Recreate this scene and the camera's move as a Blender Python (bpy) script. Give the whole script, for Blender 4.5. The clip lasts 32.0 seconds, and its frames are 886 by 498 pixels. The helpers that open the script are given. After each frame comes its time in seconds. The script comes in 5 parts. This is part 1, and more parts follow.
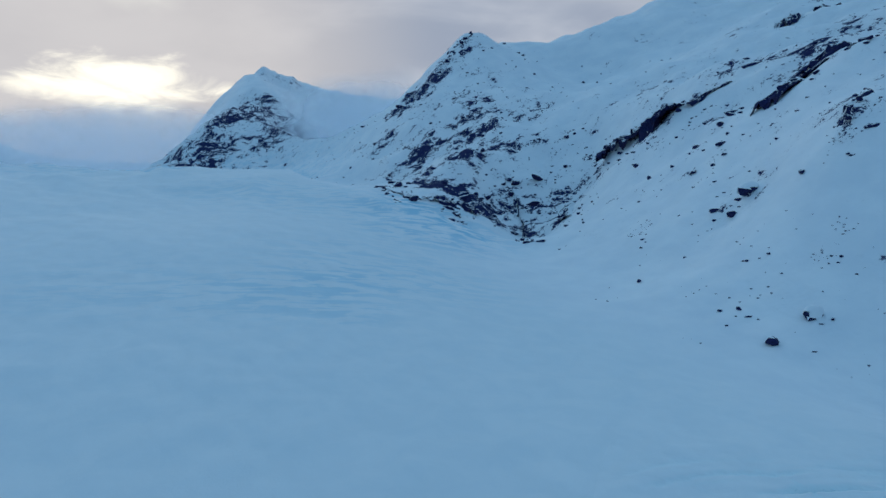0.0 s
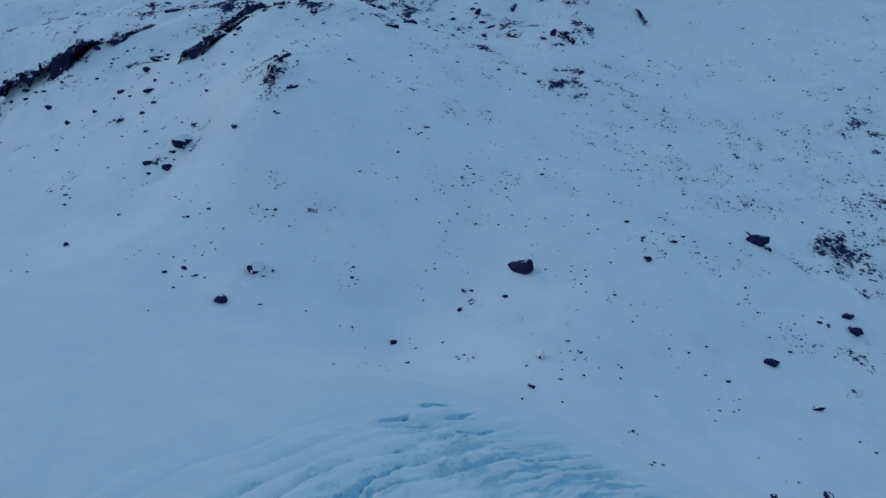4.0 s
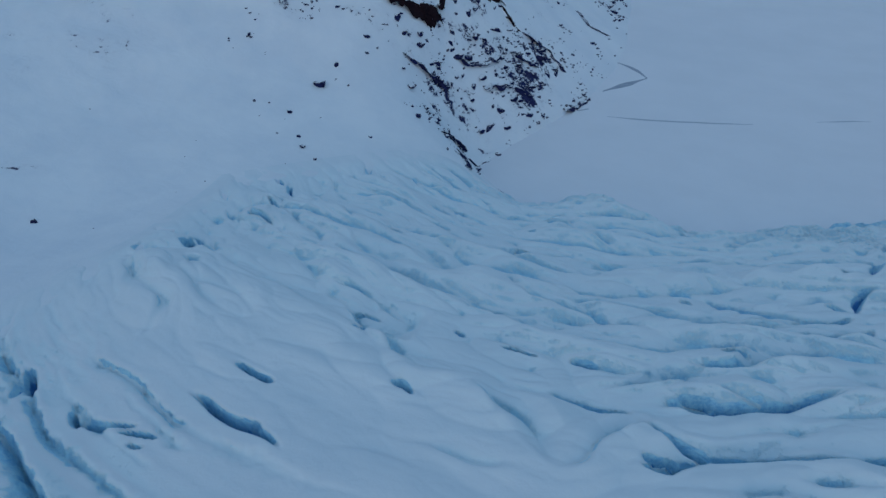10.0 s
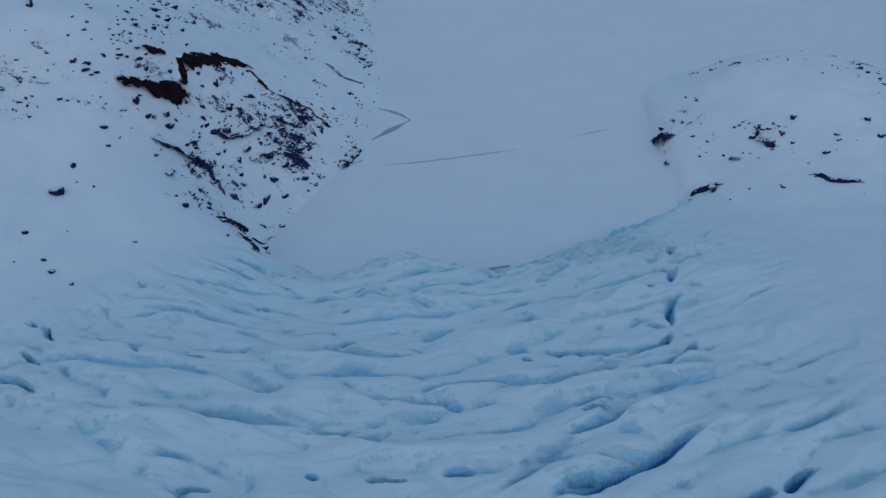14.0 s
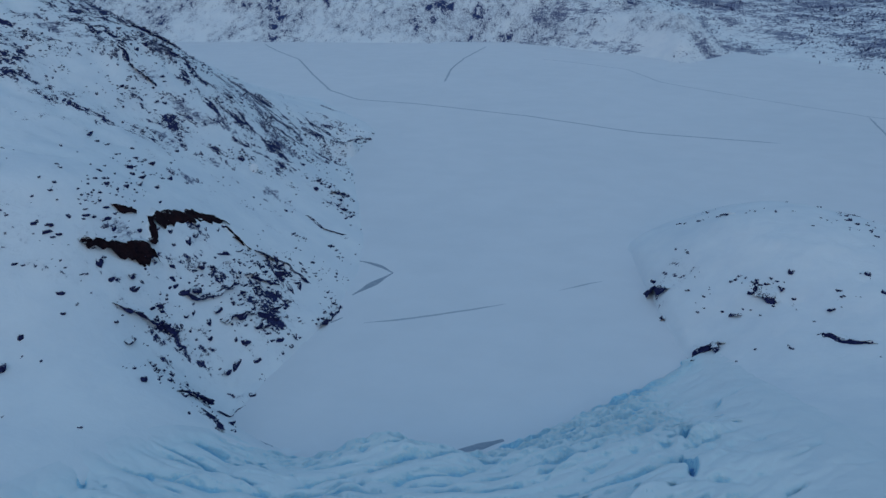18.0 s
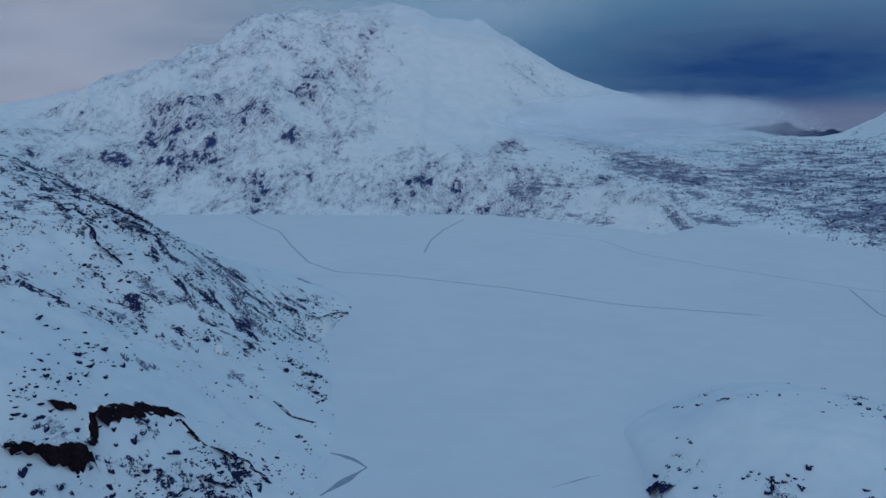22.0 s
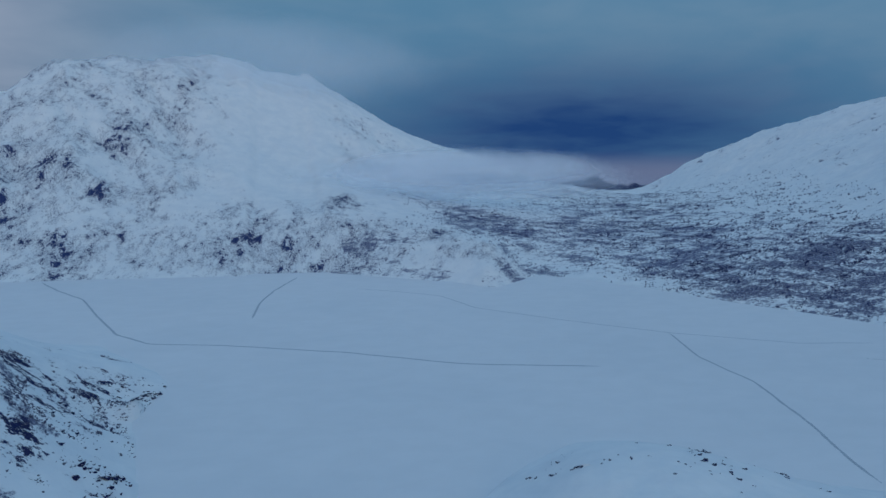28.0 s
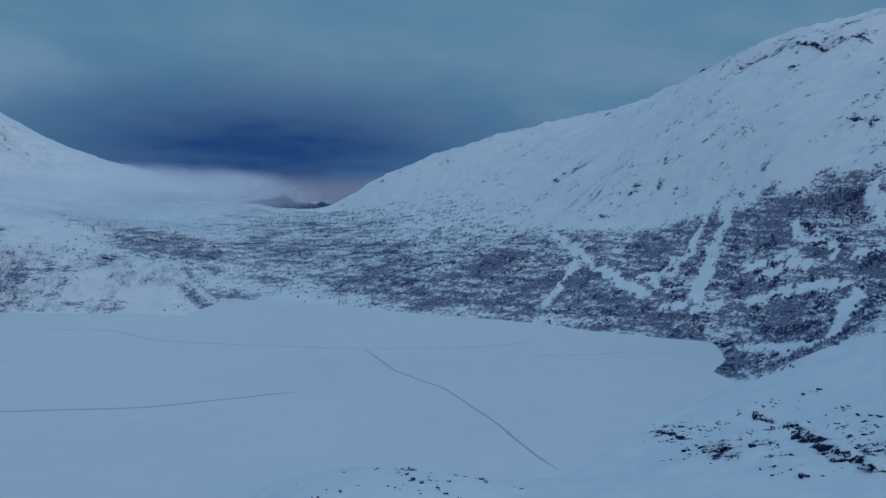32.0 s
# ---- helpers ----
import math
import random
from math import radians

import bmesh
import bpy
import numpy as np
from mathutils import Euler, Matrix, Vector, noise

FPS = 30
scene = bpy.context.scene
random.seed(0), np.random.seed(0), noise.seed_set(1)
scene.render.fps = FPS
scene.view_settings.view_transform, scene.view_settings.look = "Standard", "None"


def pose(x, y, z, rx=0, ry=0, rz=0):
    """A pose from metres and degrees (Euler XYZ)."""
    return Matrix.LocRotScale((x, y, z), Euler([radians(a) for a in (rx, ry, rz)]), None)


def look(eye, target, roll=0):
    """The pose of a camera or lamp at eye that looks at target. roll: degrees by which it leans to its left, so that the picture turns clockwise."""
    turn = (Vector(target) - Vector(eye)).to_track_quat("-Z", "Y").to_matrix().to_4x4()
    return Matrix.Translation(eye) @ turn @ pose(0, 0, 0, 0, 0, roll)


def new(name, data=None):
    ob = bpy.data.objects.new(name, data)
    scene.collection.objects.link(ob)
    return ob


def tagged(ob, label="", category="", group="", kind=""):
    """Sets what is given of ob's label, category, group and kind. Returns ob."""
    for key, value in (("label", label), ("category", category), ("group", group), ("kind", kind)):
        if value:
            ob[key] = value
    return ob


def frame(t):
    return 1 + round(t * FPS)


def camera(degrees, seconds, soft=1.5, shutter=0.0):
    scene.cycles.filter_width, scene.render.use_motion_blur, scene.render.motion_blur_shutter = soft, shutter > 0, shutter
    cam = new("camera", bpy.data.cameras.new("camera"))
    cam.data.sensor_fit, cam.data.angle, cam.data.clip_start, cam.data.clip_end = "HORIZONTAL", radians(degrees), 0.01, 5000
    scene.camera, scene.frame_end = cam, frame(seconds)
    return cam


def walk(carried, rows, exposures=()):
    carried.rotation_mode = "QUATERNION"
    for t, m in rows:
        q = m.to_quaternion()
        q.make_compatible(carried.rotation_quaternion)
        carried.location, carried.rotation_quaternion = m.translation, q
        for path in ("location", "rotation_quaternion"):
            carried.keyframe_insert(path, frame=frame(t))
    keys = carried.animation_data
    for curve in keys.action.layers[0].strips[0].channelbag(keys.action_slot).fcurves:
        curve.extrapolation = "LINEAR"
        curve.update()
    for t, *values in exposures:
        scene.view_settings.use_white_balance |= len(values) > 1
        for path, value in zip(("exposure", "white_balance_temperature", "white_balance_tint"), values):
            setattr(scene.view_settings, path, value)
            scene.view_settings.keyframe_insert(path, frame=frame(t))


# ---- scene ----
# the way: seconds, place in metres, turn in degrees
ROWS = [
    (0.0, -0.00, 0.00, 133.44, 88.731, 1.016, 161.851),
    (0.5, -0.30, -2.07, 133.81, 88.630, 1.113, 157.166),
    (1.0, -0.64, -4.11, 134.16, 88.506, 1.107, 152.498),
    (1.5, -1.07, -6.15, 134.50, 88.405, 1.124, 147.003),
    (2.0, -1.70, -8.11, 134.82, 88.288, 1.117, 139.706),
    (2.5, -2.55, -10.00, 135.10, 88.159, 1.209, 133.437),
    (4.5, -8.15, -17.12, 135.57, 79.915, 1.190, 111.565),
    (5.0, -10.11, -18.37, 135.57, 74.825, 1.206, 107.525),
    (5.5, -12.22, -19.45, 135.51, 69.724, 1.175, 103.516),
    (6.0, -14.54, -20.45, 135.32, 64.598, 1.200, 95.782),
    (6.5, -17.16, -21.41, 135.09, 60.805, 1.173, 88.723),
    (7.0, -19.83, -22.16, 134.88, 60.868, 1.150, 83.992),
    (7.5, -22.28, -22.66, 134.67, 60.854, 1.071, 76.029),
    (8.0, -24.64, -22.88, 134.57, 60.841, 0.911, 66.161),
    (8.5, -26.71, -22.78, 134.60, 60.026, 0.981, 55.920),
    (9.0, -28.42, -22.46, 134.58, 57.550, 1.051, 45.409),
    (9.5, -29.99, -21.98, 134.59, 54.818, 1.024, 35.123),
    (10.0, -31.60, -21.21, 134.63, 52.052, 1.106, 25.201),
    (10.5, -33.28, -20.12, 134.72, 51.283, 1.045, 16.598),
    (11.0, -34.89, -18.86, 134.72, 51.230, 0.970, 7.887),
    (11.5, -36.36, -17.37, 134.71, 51.242, 0.970, 4.600),
    (12.0, -37.62, -15.63, 134.71, 51.282, 0.939, 4.614),
    (12.5, -38.70, -13.68, 134.77, 52.150, 0.914, 4.431),
    (13.0, -39.68, -11.62, 134.88, 53.334, 0.878, 4.343),
    (13.5, -40.59, -9.50, 135.04, 54.144, 0.910, 3.734),
    (15.5, -42.63, -0.45, 135.20, 57.714, 0.732, 3.033),
    (16.0, -42.89, 1.92, 135.29, 59.279, 0.698, 2.783),
    (16.5, -43.15, 4.28, 135.40, 60.838, 0.702, 2.260),
    (17.0, -43.33, 6.68, 135.43, 62.401, 0.617, 2.054),
    (17.5, -43.51, 9.11, 135.48, 63.970, 0.611, 1.877),
    (18.0, -43.72, 11.59, 135.56, 65.834, 0.555, 1.768),
    (18.5, -43.92, 14.05, 135.68, 67.734, 0.555, 1.673),
    (19.0, -44.08, 16.55, 135.78, 69.614, 0.504, 1.073),
    (19.5, -44.23, 19.08, 135.85, 71.465, 0.510, 0.171),
    (20.0, -44.32, 21.60, 135.91, 73.362, 0.471, 0.117),
    (20.5, -44.35, 24.06, 135.93, 75.130, 0.489, 0.086),
    (21.0, -44.34, 26.53, 136.07, 75.236, 0.458, 0.084),
    (21.5, -44.25, 29.06, 136.36, 78.565, 0.385, 0.071),
    (22.0, -44.10, 31.43, 136.52, 79.474, 0.387, 0.063),
    (22.5, -43.89, 33.79, 136.72, 81.248, 0.349, 0.009),
    (23.0, -43.67, 36.08, 136.74, 82.469, 0.295, -0.039),
    (23.5, -43.44, 38.41, 136.72, 82.618, 0.314, -0.052),
    (24.0, -43.20, 40.78, 136.74, 83.098, 0.310, -0.112),
    (24.5, -42.97, 43.20, 136.79, 83.094, 0.257, -1.123),
    (25.0, -42.82, 45.63, 136.81, 83.110, 0.302, -3.303),
    (25.5, -42.63, 48.07, 136.82, 83.117, 0.324, -4.705),
    (27.5, -41.29, 57.60, 136.95, 83.655, 0.291, -11.198),
    (28.0, -40.99, 59.97, 136.93, 83.839, 0.331, -13.690),
    (28.5, -40.58, 62.36, 136.88, 84.004, 0.351, -16.180),
    (29.0, -40.07, 64.78, 136.81, 84.189, 0.351, -18.576),
    (29.5, -39.41, 67.20, 136.68, 84.361, 0.346, -20.981),
    (30.0, -38.61, 69.58, 136.48, 84.511, 0.326, -23.472),
    (30.5, -37.71, 71.98, 136.26, 84.488, 0.263, -26.859),
    (31.0, -36.73, 74.40, 136.11, 84.683, 0.282, -30.913),
    (31.5, -35.64, 76.82, 135.98, 84.993, 0.221, -35.028),
    (32.0, -34.51, 79.21, 135.87, 85.301, 0.193, -39.186),
]
cam = camera(65.50, 32.0)
walk(cam, [(t, pose(x, y, z, rx, ry, rz)) for t, x, y, z, rx, ry, rz in ROWS], exposures=[(0,.07,6180,3),(2.5,.04,6380,6),(4.5,.05,6620,11),(6,.05,6750,13),(8,-.02,6750,14),(11,-.02,6820,15),(13,-.02,6950,17),(17,-.05,6800,14),(20,-.11,6600,12),(23,-.11,6520,11),(32,-.05,6540,10)])
SKY_STRENGTH, SUN_STRENGTH = 0.31, 0.15

# ---------------------------------------------------------------- sky, sun and light
SUN_DIR = Vector((0.112, -0.97, 0.20)).normalized()
GAP = (0.45, 0.89)          # heading of the open valley, under the dark cloud


class Nodes:
    """Short hand for building node trees."""

    def __init__(self, tree):
        self.tree = tree
        tree.nodes.clear()

    def add(self, kind, operation=None, use_clamp=None, data_type=None, interpolation_type=None, attribute_name=None):
        n = self.tree.nodes.new(kind)
        if operation is not None:
            n.operation = operation
        if use_clamp is not None:
            n.use_clamp = use_clamp
        if data_type is not None:
            n.data_type = data_type
        if interpolation_type is not None:
            n.interpolation_type = interpolation_type
        if attribute_name is not None:
            n.attribute_name = attribute_name
        return n

    def put(self, socket, value):
        if hasattr(value, "is_linked"):
            self.tree.links.new(value, socket)
        elif value is not None:
            socket.default_value = value

    def math(self, op, a, b=None, c=None, clamp=False):
        n = self.add("ShaderNodeMath", operation=op, use_clamp=clamp)
        for s, v in zip(n.inputs, (a, b, c)):
            self.put(s, v)
        return n.outputs[0]

    def vmath(self, op, a, b=None):
        n = self.add("ShaderNodeVectorMath", operation=op)
        self.put(n.inputs[0], a)
        if b is not None:
            self.put(n.inputs[1], b)
        return n.outputs["Value"] if op in ("DOT_PRODUCT", "LENGTH") else n.outputs["Vector"]

    def mix(self, fac, a, b):
        n = self.add("ShaderNodeMix", data_type="RGBA")
        self.put(n.inputs[0], fac)
        for s, v in ((n.inputs[6], a), (n.inputs[7], b)):
            self.put(s, v if hasattr(v, "is_linked") else (*v, 1))
        return n.outputs[2]

    def step(self, lo, hi, v):
        n = self.add("ShaderNodeMapRange", interpolation_type="SMOOTHSTEP")
        self.put(n.inputs["Value"], v)
        self.put(n.inputs["From Min"], lo)
        self.put(n.inputs["From Max"], hi)
        return n.outputs[0]

    def noise(self, vec, scale, detail=4, rough=0.55, warp=0.0):
        n = self.add("ShaderNodeTexNoise")
        self.put(n.inputs["Vector"], vec)
        n.inputs["Scale"].default_value = scale
        n.inputs["Detail"].default_value = detail
        n.inputs["Roughness"].default_value = rough
        n.inputs["Distortion"].default_value = warp
        return n.outputs["Fac"]


world = bpy.data.worlds.new("winter_sky")
scene.world = world
world.use_nodes = True
N = Nodes(world.node_tree)
toward = N.add("ShaderNodeTexCoord").outputs["Generated"]
sep = N.add("ShaderNodeSeparateXYZ")
N.put(sep.inputs[0], toward)
dx, dy, dz = sep.outputs
sky = N.add("ShaderNodeTexSky")
sky.sky_type, sky.sun_disc = "NISHITA", False
sky.sun_elevation, sky.sun_rotation = radians(12), math.atan2(SUN_DIR.x, SUN_DIR.y)
sky_light = N.vmath("MULTIPLY", sky.outputs[0], (SKY_STRENGTH * 0.82, SKY_STRENGTH * 0.98, SKY_STRENGTH * 1.0))
# a flat cloud deck: the way to the deck's level, so that clouds draw together at the horizon
over = N.math("MAXIMUM", N.math("ADD", dz, 0.16), 0.05)
flat = N.add("ShaderNodeCombineXYZ")
N.put(flat.inputs[0], N.math("DIVIDE", dx, over))
N.put(flat.inputs[1], N.math("DIVIDE", dy, over))
billow = N.noise(flat.outputs[0], 0.9, 5, 0.5, 0.4)
wisps = N.noise(flat.outputs[0], 2.6, 4, 0.5, 0.3)
soft_cloud = N.math("ADD", N.math("MULTIPLY", billow, 0.7), N.math("MULTIPLY", wisps, 0.3))
south = N.step(0.3, -0.7, dy)
grey = N.mix(N.step(0.36, 0.62, soft_cloud), N.mix(south, (0.248, 0.292, 0.40), (0.33, 0.355, 0.45)), N.mix(south, (0.315, 0.36, 0.475), (0.60, 0.59, 0.65)))
blue = N.mix(N.step(0.36, 0.66, soft_cloud), (0.090, 0.222, 0.365), (0.140, 0.263, 0.398))
gap_side = N.math("ADD", N.math("MULTIPLY", dx, GAP[0]), N.math("MULTIPLY", dy, GAP[1]))
gap_cross = N.math("SUBTRACT", N.math("MULTIPLY", dx, GAP[1]), N.math("MULTIPLY", dy, GAP[0]))
clouds = N.mix(N.step(0.55, 0.90, gap_side), grey, blue)
# right of the valley the deck stays blue-grey
clouds = N.mix(N.math("MULTIPLY", N.step(0.05, 0.5, gap_cross), N.step(-0.6, 0.2, gap_side)), clouds, blue)
# the dark cloud bank over the open valley
ex = N.math("DIVIDE", N.math("ADD", gap_cross, 0.035), 0.33)
ey = N.math("DIVIDE", N.math("SUBTRACT", dz, 0.062), 0.088)
r2 = N.math("ADD", N.math("MULTIPLY", ex, ex), N.math("MULTIPLY", ey, ey))
bank = N.math("MULTIPLY", N.math("POWER", 2.718, N.math("MULTIPLY", r2, -1.0)), N.step(0.0, 0.5, gap_side))
bank = N.math("MULTIPLY", bank, N.math("ADD", 0.75, N.math("MULTIPLY", wisps, 0.5)), clamp=True)
clouds = N.mix(bank, clouds, (0.014, 0.055, 0.185))
low = N.math("MULTIPLY", N.step(0.035, 0.0, dz), N.step(0.7, 0.98, gap_side))
clouds = N.mix(N.math("MULTIPLY", low, 0.75), clouds, (0.14, 0.17, 0.29))
# the sun's glow through a rent in the clouds
to_sun = N.vmath("DOT_PRODUCT", toward, tuple(SUN_DIR))
sx = N.math("DIVIDE", N.math("SUBTRACT", N.math("MULTIPLY", dx, -SUN_DIR.y), N.math("MULTIPLY", dy, -SUN_DIR.x)), 0.085)
sy = N.math("DIVIDE", N.math("SUBTRACT", dz, SUN_DIR.z), 0.026)
rent = N.math("ADD", N.math("MULTIPLY", sx, sx), N.math("MULTIPLY", sy, sy))
ragged = N.add("ShaderNodeMapping")
N.put(ragged.inputs["Vector"], toward)
ragged.inputs["Scale"].default_value = (1, 1, 3.2)
rent = N.math("ADD", rent, N.math("MULTIPLY", N.math("SUBTRACT", N.noise(ragged.outputs[0], 11, 5, 0.6, 0.6), 0.5), 6.5))
rent = N.math("MULTIPLY", N.step(2.6, -0.6, rent), N.step(0.0, 0.5, to_sun))
halo = N.math("MULTIPLY", N.step(0.90, 1.0, to_sun), 0.75)
clouds = N.mix(halo, clouds, (0.66, 0.58, 0.56))
clouds = N.mix(rent, clouds, (1.35, 1.2, 1.0))
# the deck thins out overhead into open blue
cover = N.step(0.62, 0.30, N.math("ADD", dz, N.math("MULTIPLY", N.math("SUBTRACT", billow, 0.5), 0.3)))
colour = N.mix(cover, sky_light, clouds)
back = N.add("ShaderNodeBackground")
N.put(back.inputs[0], colour)
back.inputs[1].default_value = 1.0
N.put(N.add("ShaderNodeOutputWorld").inputs[0], back.outputs[0])

sun = new("sun", bpy.data.lights.new("sun", "SUN"))
sun.data.energy, sun.data.angle, sun.data.color = SUN_STRENGTH, radians(22), (1.0, 0.93, 0.88)
sun.matrix_world = look(SUN_DIR * 100, (0, 0, 0))

# ---------------------------------------------------------------- materials


def material(name):
    m = bpy.data.materials.new(name)
    m.use_nodes = True
    return m, Nodes(m.node_tree)


def surface(N, colour, rough, bump=None, strength=0.3, distance=0.1, gloss=0.2):
    b = N.add("ShaderNodeBsdfPrincipled")
    N.put(b.inputs["Base Color"], colour if hasattr(colour, "is_linked") else (*colour, 1))
    N.put(b.inputs["Roughness"], rough)
    N.put(b.inputs["Specular IOR Level"], gloss)
    if bump is not None:
        n = N.add("ShaderNodeBump")
        n.inputs["Strength"].default_value, n.inputs["Distance"].default_value = strength, distance
        N.put(n.inputs["Height"], bump)
        N.put(b.inputs["Normal"], n.outputs[0])
    N.put(N.add("ShaderNodeOutputMaterial").inputs[0], b.outputs[0])
    return b


def spot(N):
    """The place in the world, in metres."""
    return N.add("ShaderNodeNewGeometry").outputs["Position"]


def attribute(N, name):
    return N.add("ShaderNodeAttribute", attribute_name=name).outputs["Fac"]


FIRN_A, FIRN_B = (0.712, 0.782, 0.818), (0.758, 0.815, 0.842)
SNOW_A, SNOW_B = (0.76, 0.80, 0.84), (0.84, 0.865, 0.885)
ROCK_A, ROCK_B = (0.012, 0.014, 0.048), (0.029, 0.036, 0.118)


def land_material():
    """Snow-covered land with bare rock and low scrub showing through it in patches."""
    m, N = material("snowy_land")
    p = spot(N)
    tilt = N.add("ShaderNodeMapping")
    N.put(tilt.inputs["Vector"], p)
    tilt.inputs["Rotation"].default_value = (0, radians(-38), radians(20))
    tilt.inputs["Scale"].default_value = (1.0, 0.7, 0.33)
    where = N.add("ShaderNodeSeparateXYZ")
    N.put(where.inputs[0], p)
    # the far wall is grained along its gullies, the near slopes are not
    q = N.mix(N.step(700, 900, where.outputs[1]), N.vmath("MULTIPLY", p, (1.05, 1.2, 1.1)), tilt.outputs[0])
    big, mid, fine = N.noise(q, 0.022, 3, 0.55, 0.3), N.noise(q, 0.10, 4, 0.6, 0.3), N.noise(q, 0.5, 6, 0.7, 0.2)
    grain = N.noise(p, 2.2, 3, 0.6)
    patch = N.math("ADD", N.math("ADD", N.math("MULTIPLY", big, 0.36), N.math("MULTIPLY", mid, 0.36)), N.math("MULTIPLY", fine, 0.28))
    a, s = attribute(N, "rock"), attribute(N, "scrub")
    edge = N.math("SUBTRACT", 0.635, N.math("MULTIPLY", a, 0.15))
    bare = N.step(edge, N.math("ADD", edge, N.math("ADD", 0.026, N.math("MULTIPLY", N.step(700, 900, where.outputs[1]), 0.035))), patch)
    # round each bare patch the snow lies thin
    thin = N.math("MULTIPLY", N.step(N.math("SUBTRACT", edge, 0.06), N.math("ADD", edge, 0.02), patch), N.math("MULTIPLY", N.step(0.34, 0.62, fine), 0.5))
    thin = N.math("MULTIPLY", thin, N.math("ADD", 0.15, N.math("MULTIPLY", N.math("MULTIPLY", N.step(700, 900, where.outputs[1]), N.step(420, 250, where.outputs[0])), 0.85)))
    bare = N.math("MULTIPLY", N.math("MAXIMUM", bare, thin), N.step(0.02, 0.12, a))
    flatq = N.add("ShaderNodeMapping")
    N.put(flatq.inputs["Vector"], p)
    flatq.inputs["Rotation"].default_value = (0, 0, radians(35))
    flatq.inputs["Scale"].default_value = (0.6, 1.0, 1.7)
    sbig, sfine = N.noise(flatq.outputs[0], 0.018, 4, 0.65, 0.4), N.noise(flatq.outputs[0], 0.16, 4, 0.7, 0.2)
    layers = N.add("ShaderNodeMapping")
    N.put(layers.inputs["Vector"], p)
    layers.inputs["Scale"].default_value = (0.16, 0.16, 2.4)
    sp = N.math("ADD", N.math("ADD", N.math("MULTIPLY", sbig, 0.24), N.math("MULTIPLY", sfine, 0.24)),
                N.math("ADD", N.math("MULTIPLY", N.noise(layers.outputs[0], 0.13, 4, 0.65), 0.24), N.math("MULTIPLY", N.noise(N.vmath("MULTIPLY", p, (0.7, 0.7, 1.8)), 0.42, 5, 0.7), 0.28)))
    sedge = N.math("SUBTRACT", 0.64, N.math("MULTIPLY", s, 0.205))
    heath = N.math("MULTIPLY", N.step(sedge, N.math("ADD", sedge, 0.075), sp), N.step(0.02, 0.15, s))
    # snow shows between the bushes
    heath = N.math("MULTIPLY", heath, N.math("ADD", 0.6, N.math("MULTIPLY", N.step(0.34, 0.54, N.noise(N.vmath("MULTIPLY", p, (0.6, 0.6, 1.6)), 0.8, 4, 0.65)), 0.4)))
    snow = N.mix(N.step(0.3, 0.7, N.noise(p, 0.05, 4, 0.6)), SNOW_A, SNOW_B)
    cracked = N.add("ShaderNodeMapping")
    N.put(cracked.inputs["Vector"], p)
    cracked.inputs["Rotation"].default_value = (0, 0, radians(28))
    cracked.inputs["Scale"].default_value = (0.35, 1.0, 1.0)
    blue_ice = N.math("MULTIPLY", N.step(0.46, 0.58, N.noise(cracked.outputs[0], 0.20, 4, 0.6, 0.5)), attribute(N, "ice"), clamp=True)
    firn = attribute(N, "firn")
    snow = N.mix(firn, snow, N.mix(N.step(0.3, 0.7, N.noise(p, 0.12, 4, 0.6, 0.4)), FIRN_A, FIRN_B))
    snow = N.mix(blue_ice, snow, (0.33, 0.60, 0.74))
    rock = N.mix(N.step(0.35, 0.65, fine), ROCK_A, ROCK_B)
    rock = N.mix(N.step(0.52, 0.75, mid), rock, (0.032, 0.031, 0.090))
    # distance haze put into the colour: far rock is bluer and paler
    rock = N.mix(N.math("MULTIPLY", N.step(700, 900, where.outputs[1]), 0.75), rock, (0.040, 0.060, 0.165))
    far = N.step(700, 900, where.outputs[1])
    # snow dust on the rock; the extra far share stands in for haze
    dust_haze = N.math("MULTIPLY", N.step(0.50, 0.66, grain), N.math("ADD", 0.35, N.math("MULTIPLY", far, 0.2)))
    rock = N.mix(dust_haze, rock, (0.13, 0.18, 0.36))
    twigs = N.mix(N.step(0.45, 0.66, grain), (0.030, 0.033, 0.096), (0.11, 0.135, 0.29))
    # far twigs carry the air's blue haze in their colour
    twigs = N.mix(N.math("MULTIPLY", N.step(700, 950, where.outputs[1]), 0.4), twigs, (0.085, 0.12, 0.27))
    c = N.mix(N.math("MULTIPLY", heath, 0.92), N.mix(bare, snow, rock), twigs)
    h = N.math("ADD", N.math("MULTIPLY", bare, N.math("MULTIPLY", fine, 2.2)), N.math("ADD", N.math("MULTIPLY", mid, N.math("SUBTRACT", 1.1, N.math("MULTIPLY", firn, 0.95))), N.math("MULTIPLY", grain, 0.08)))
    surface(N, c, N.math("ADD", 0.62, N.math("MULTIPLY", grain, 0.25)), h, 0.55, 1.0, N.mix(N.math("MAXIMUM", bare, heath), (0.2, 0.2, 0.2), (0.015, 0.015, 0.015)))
    return m


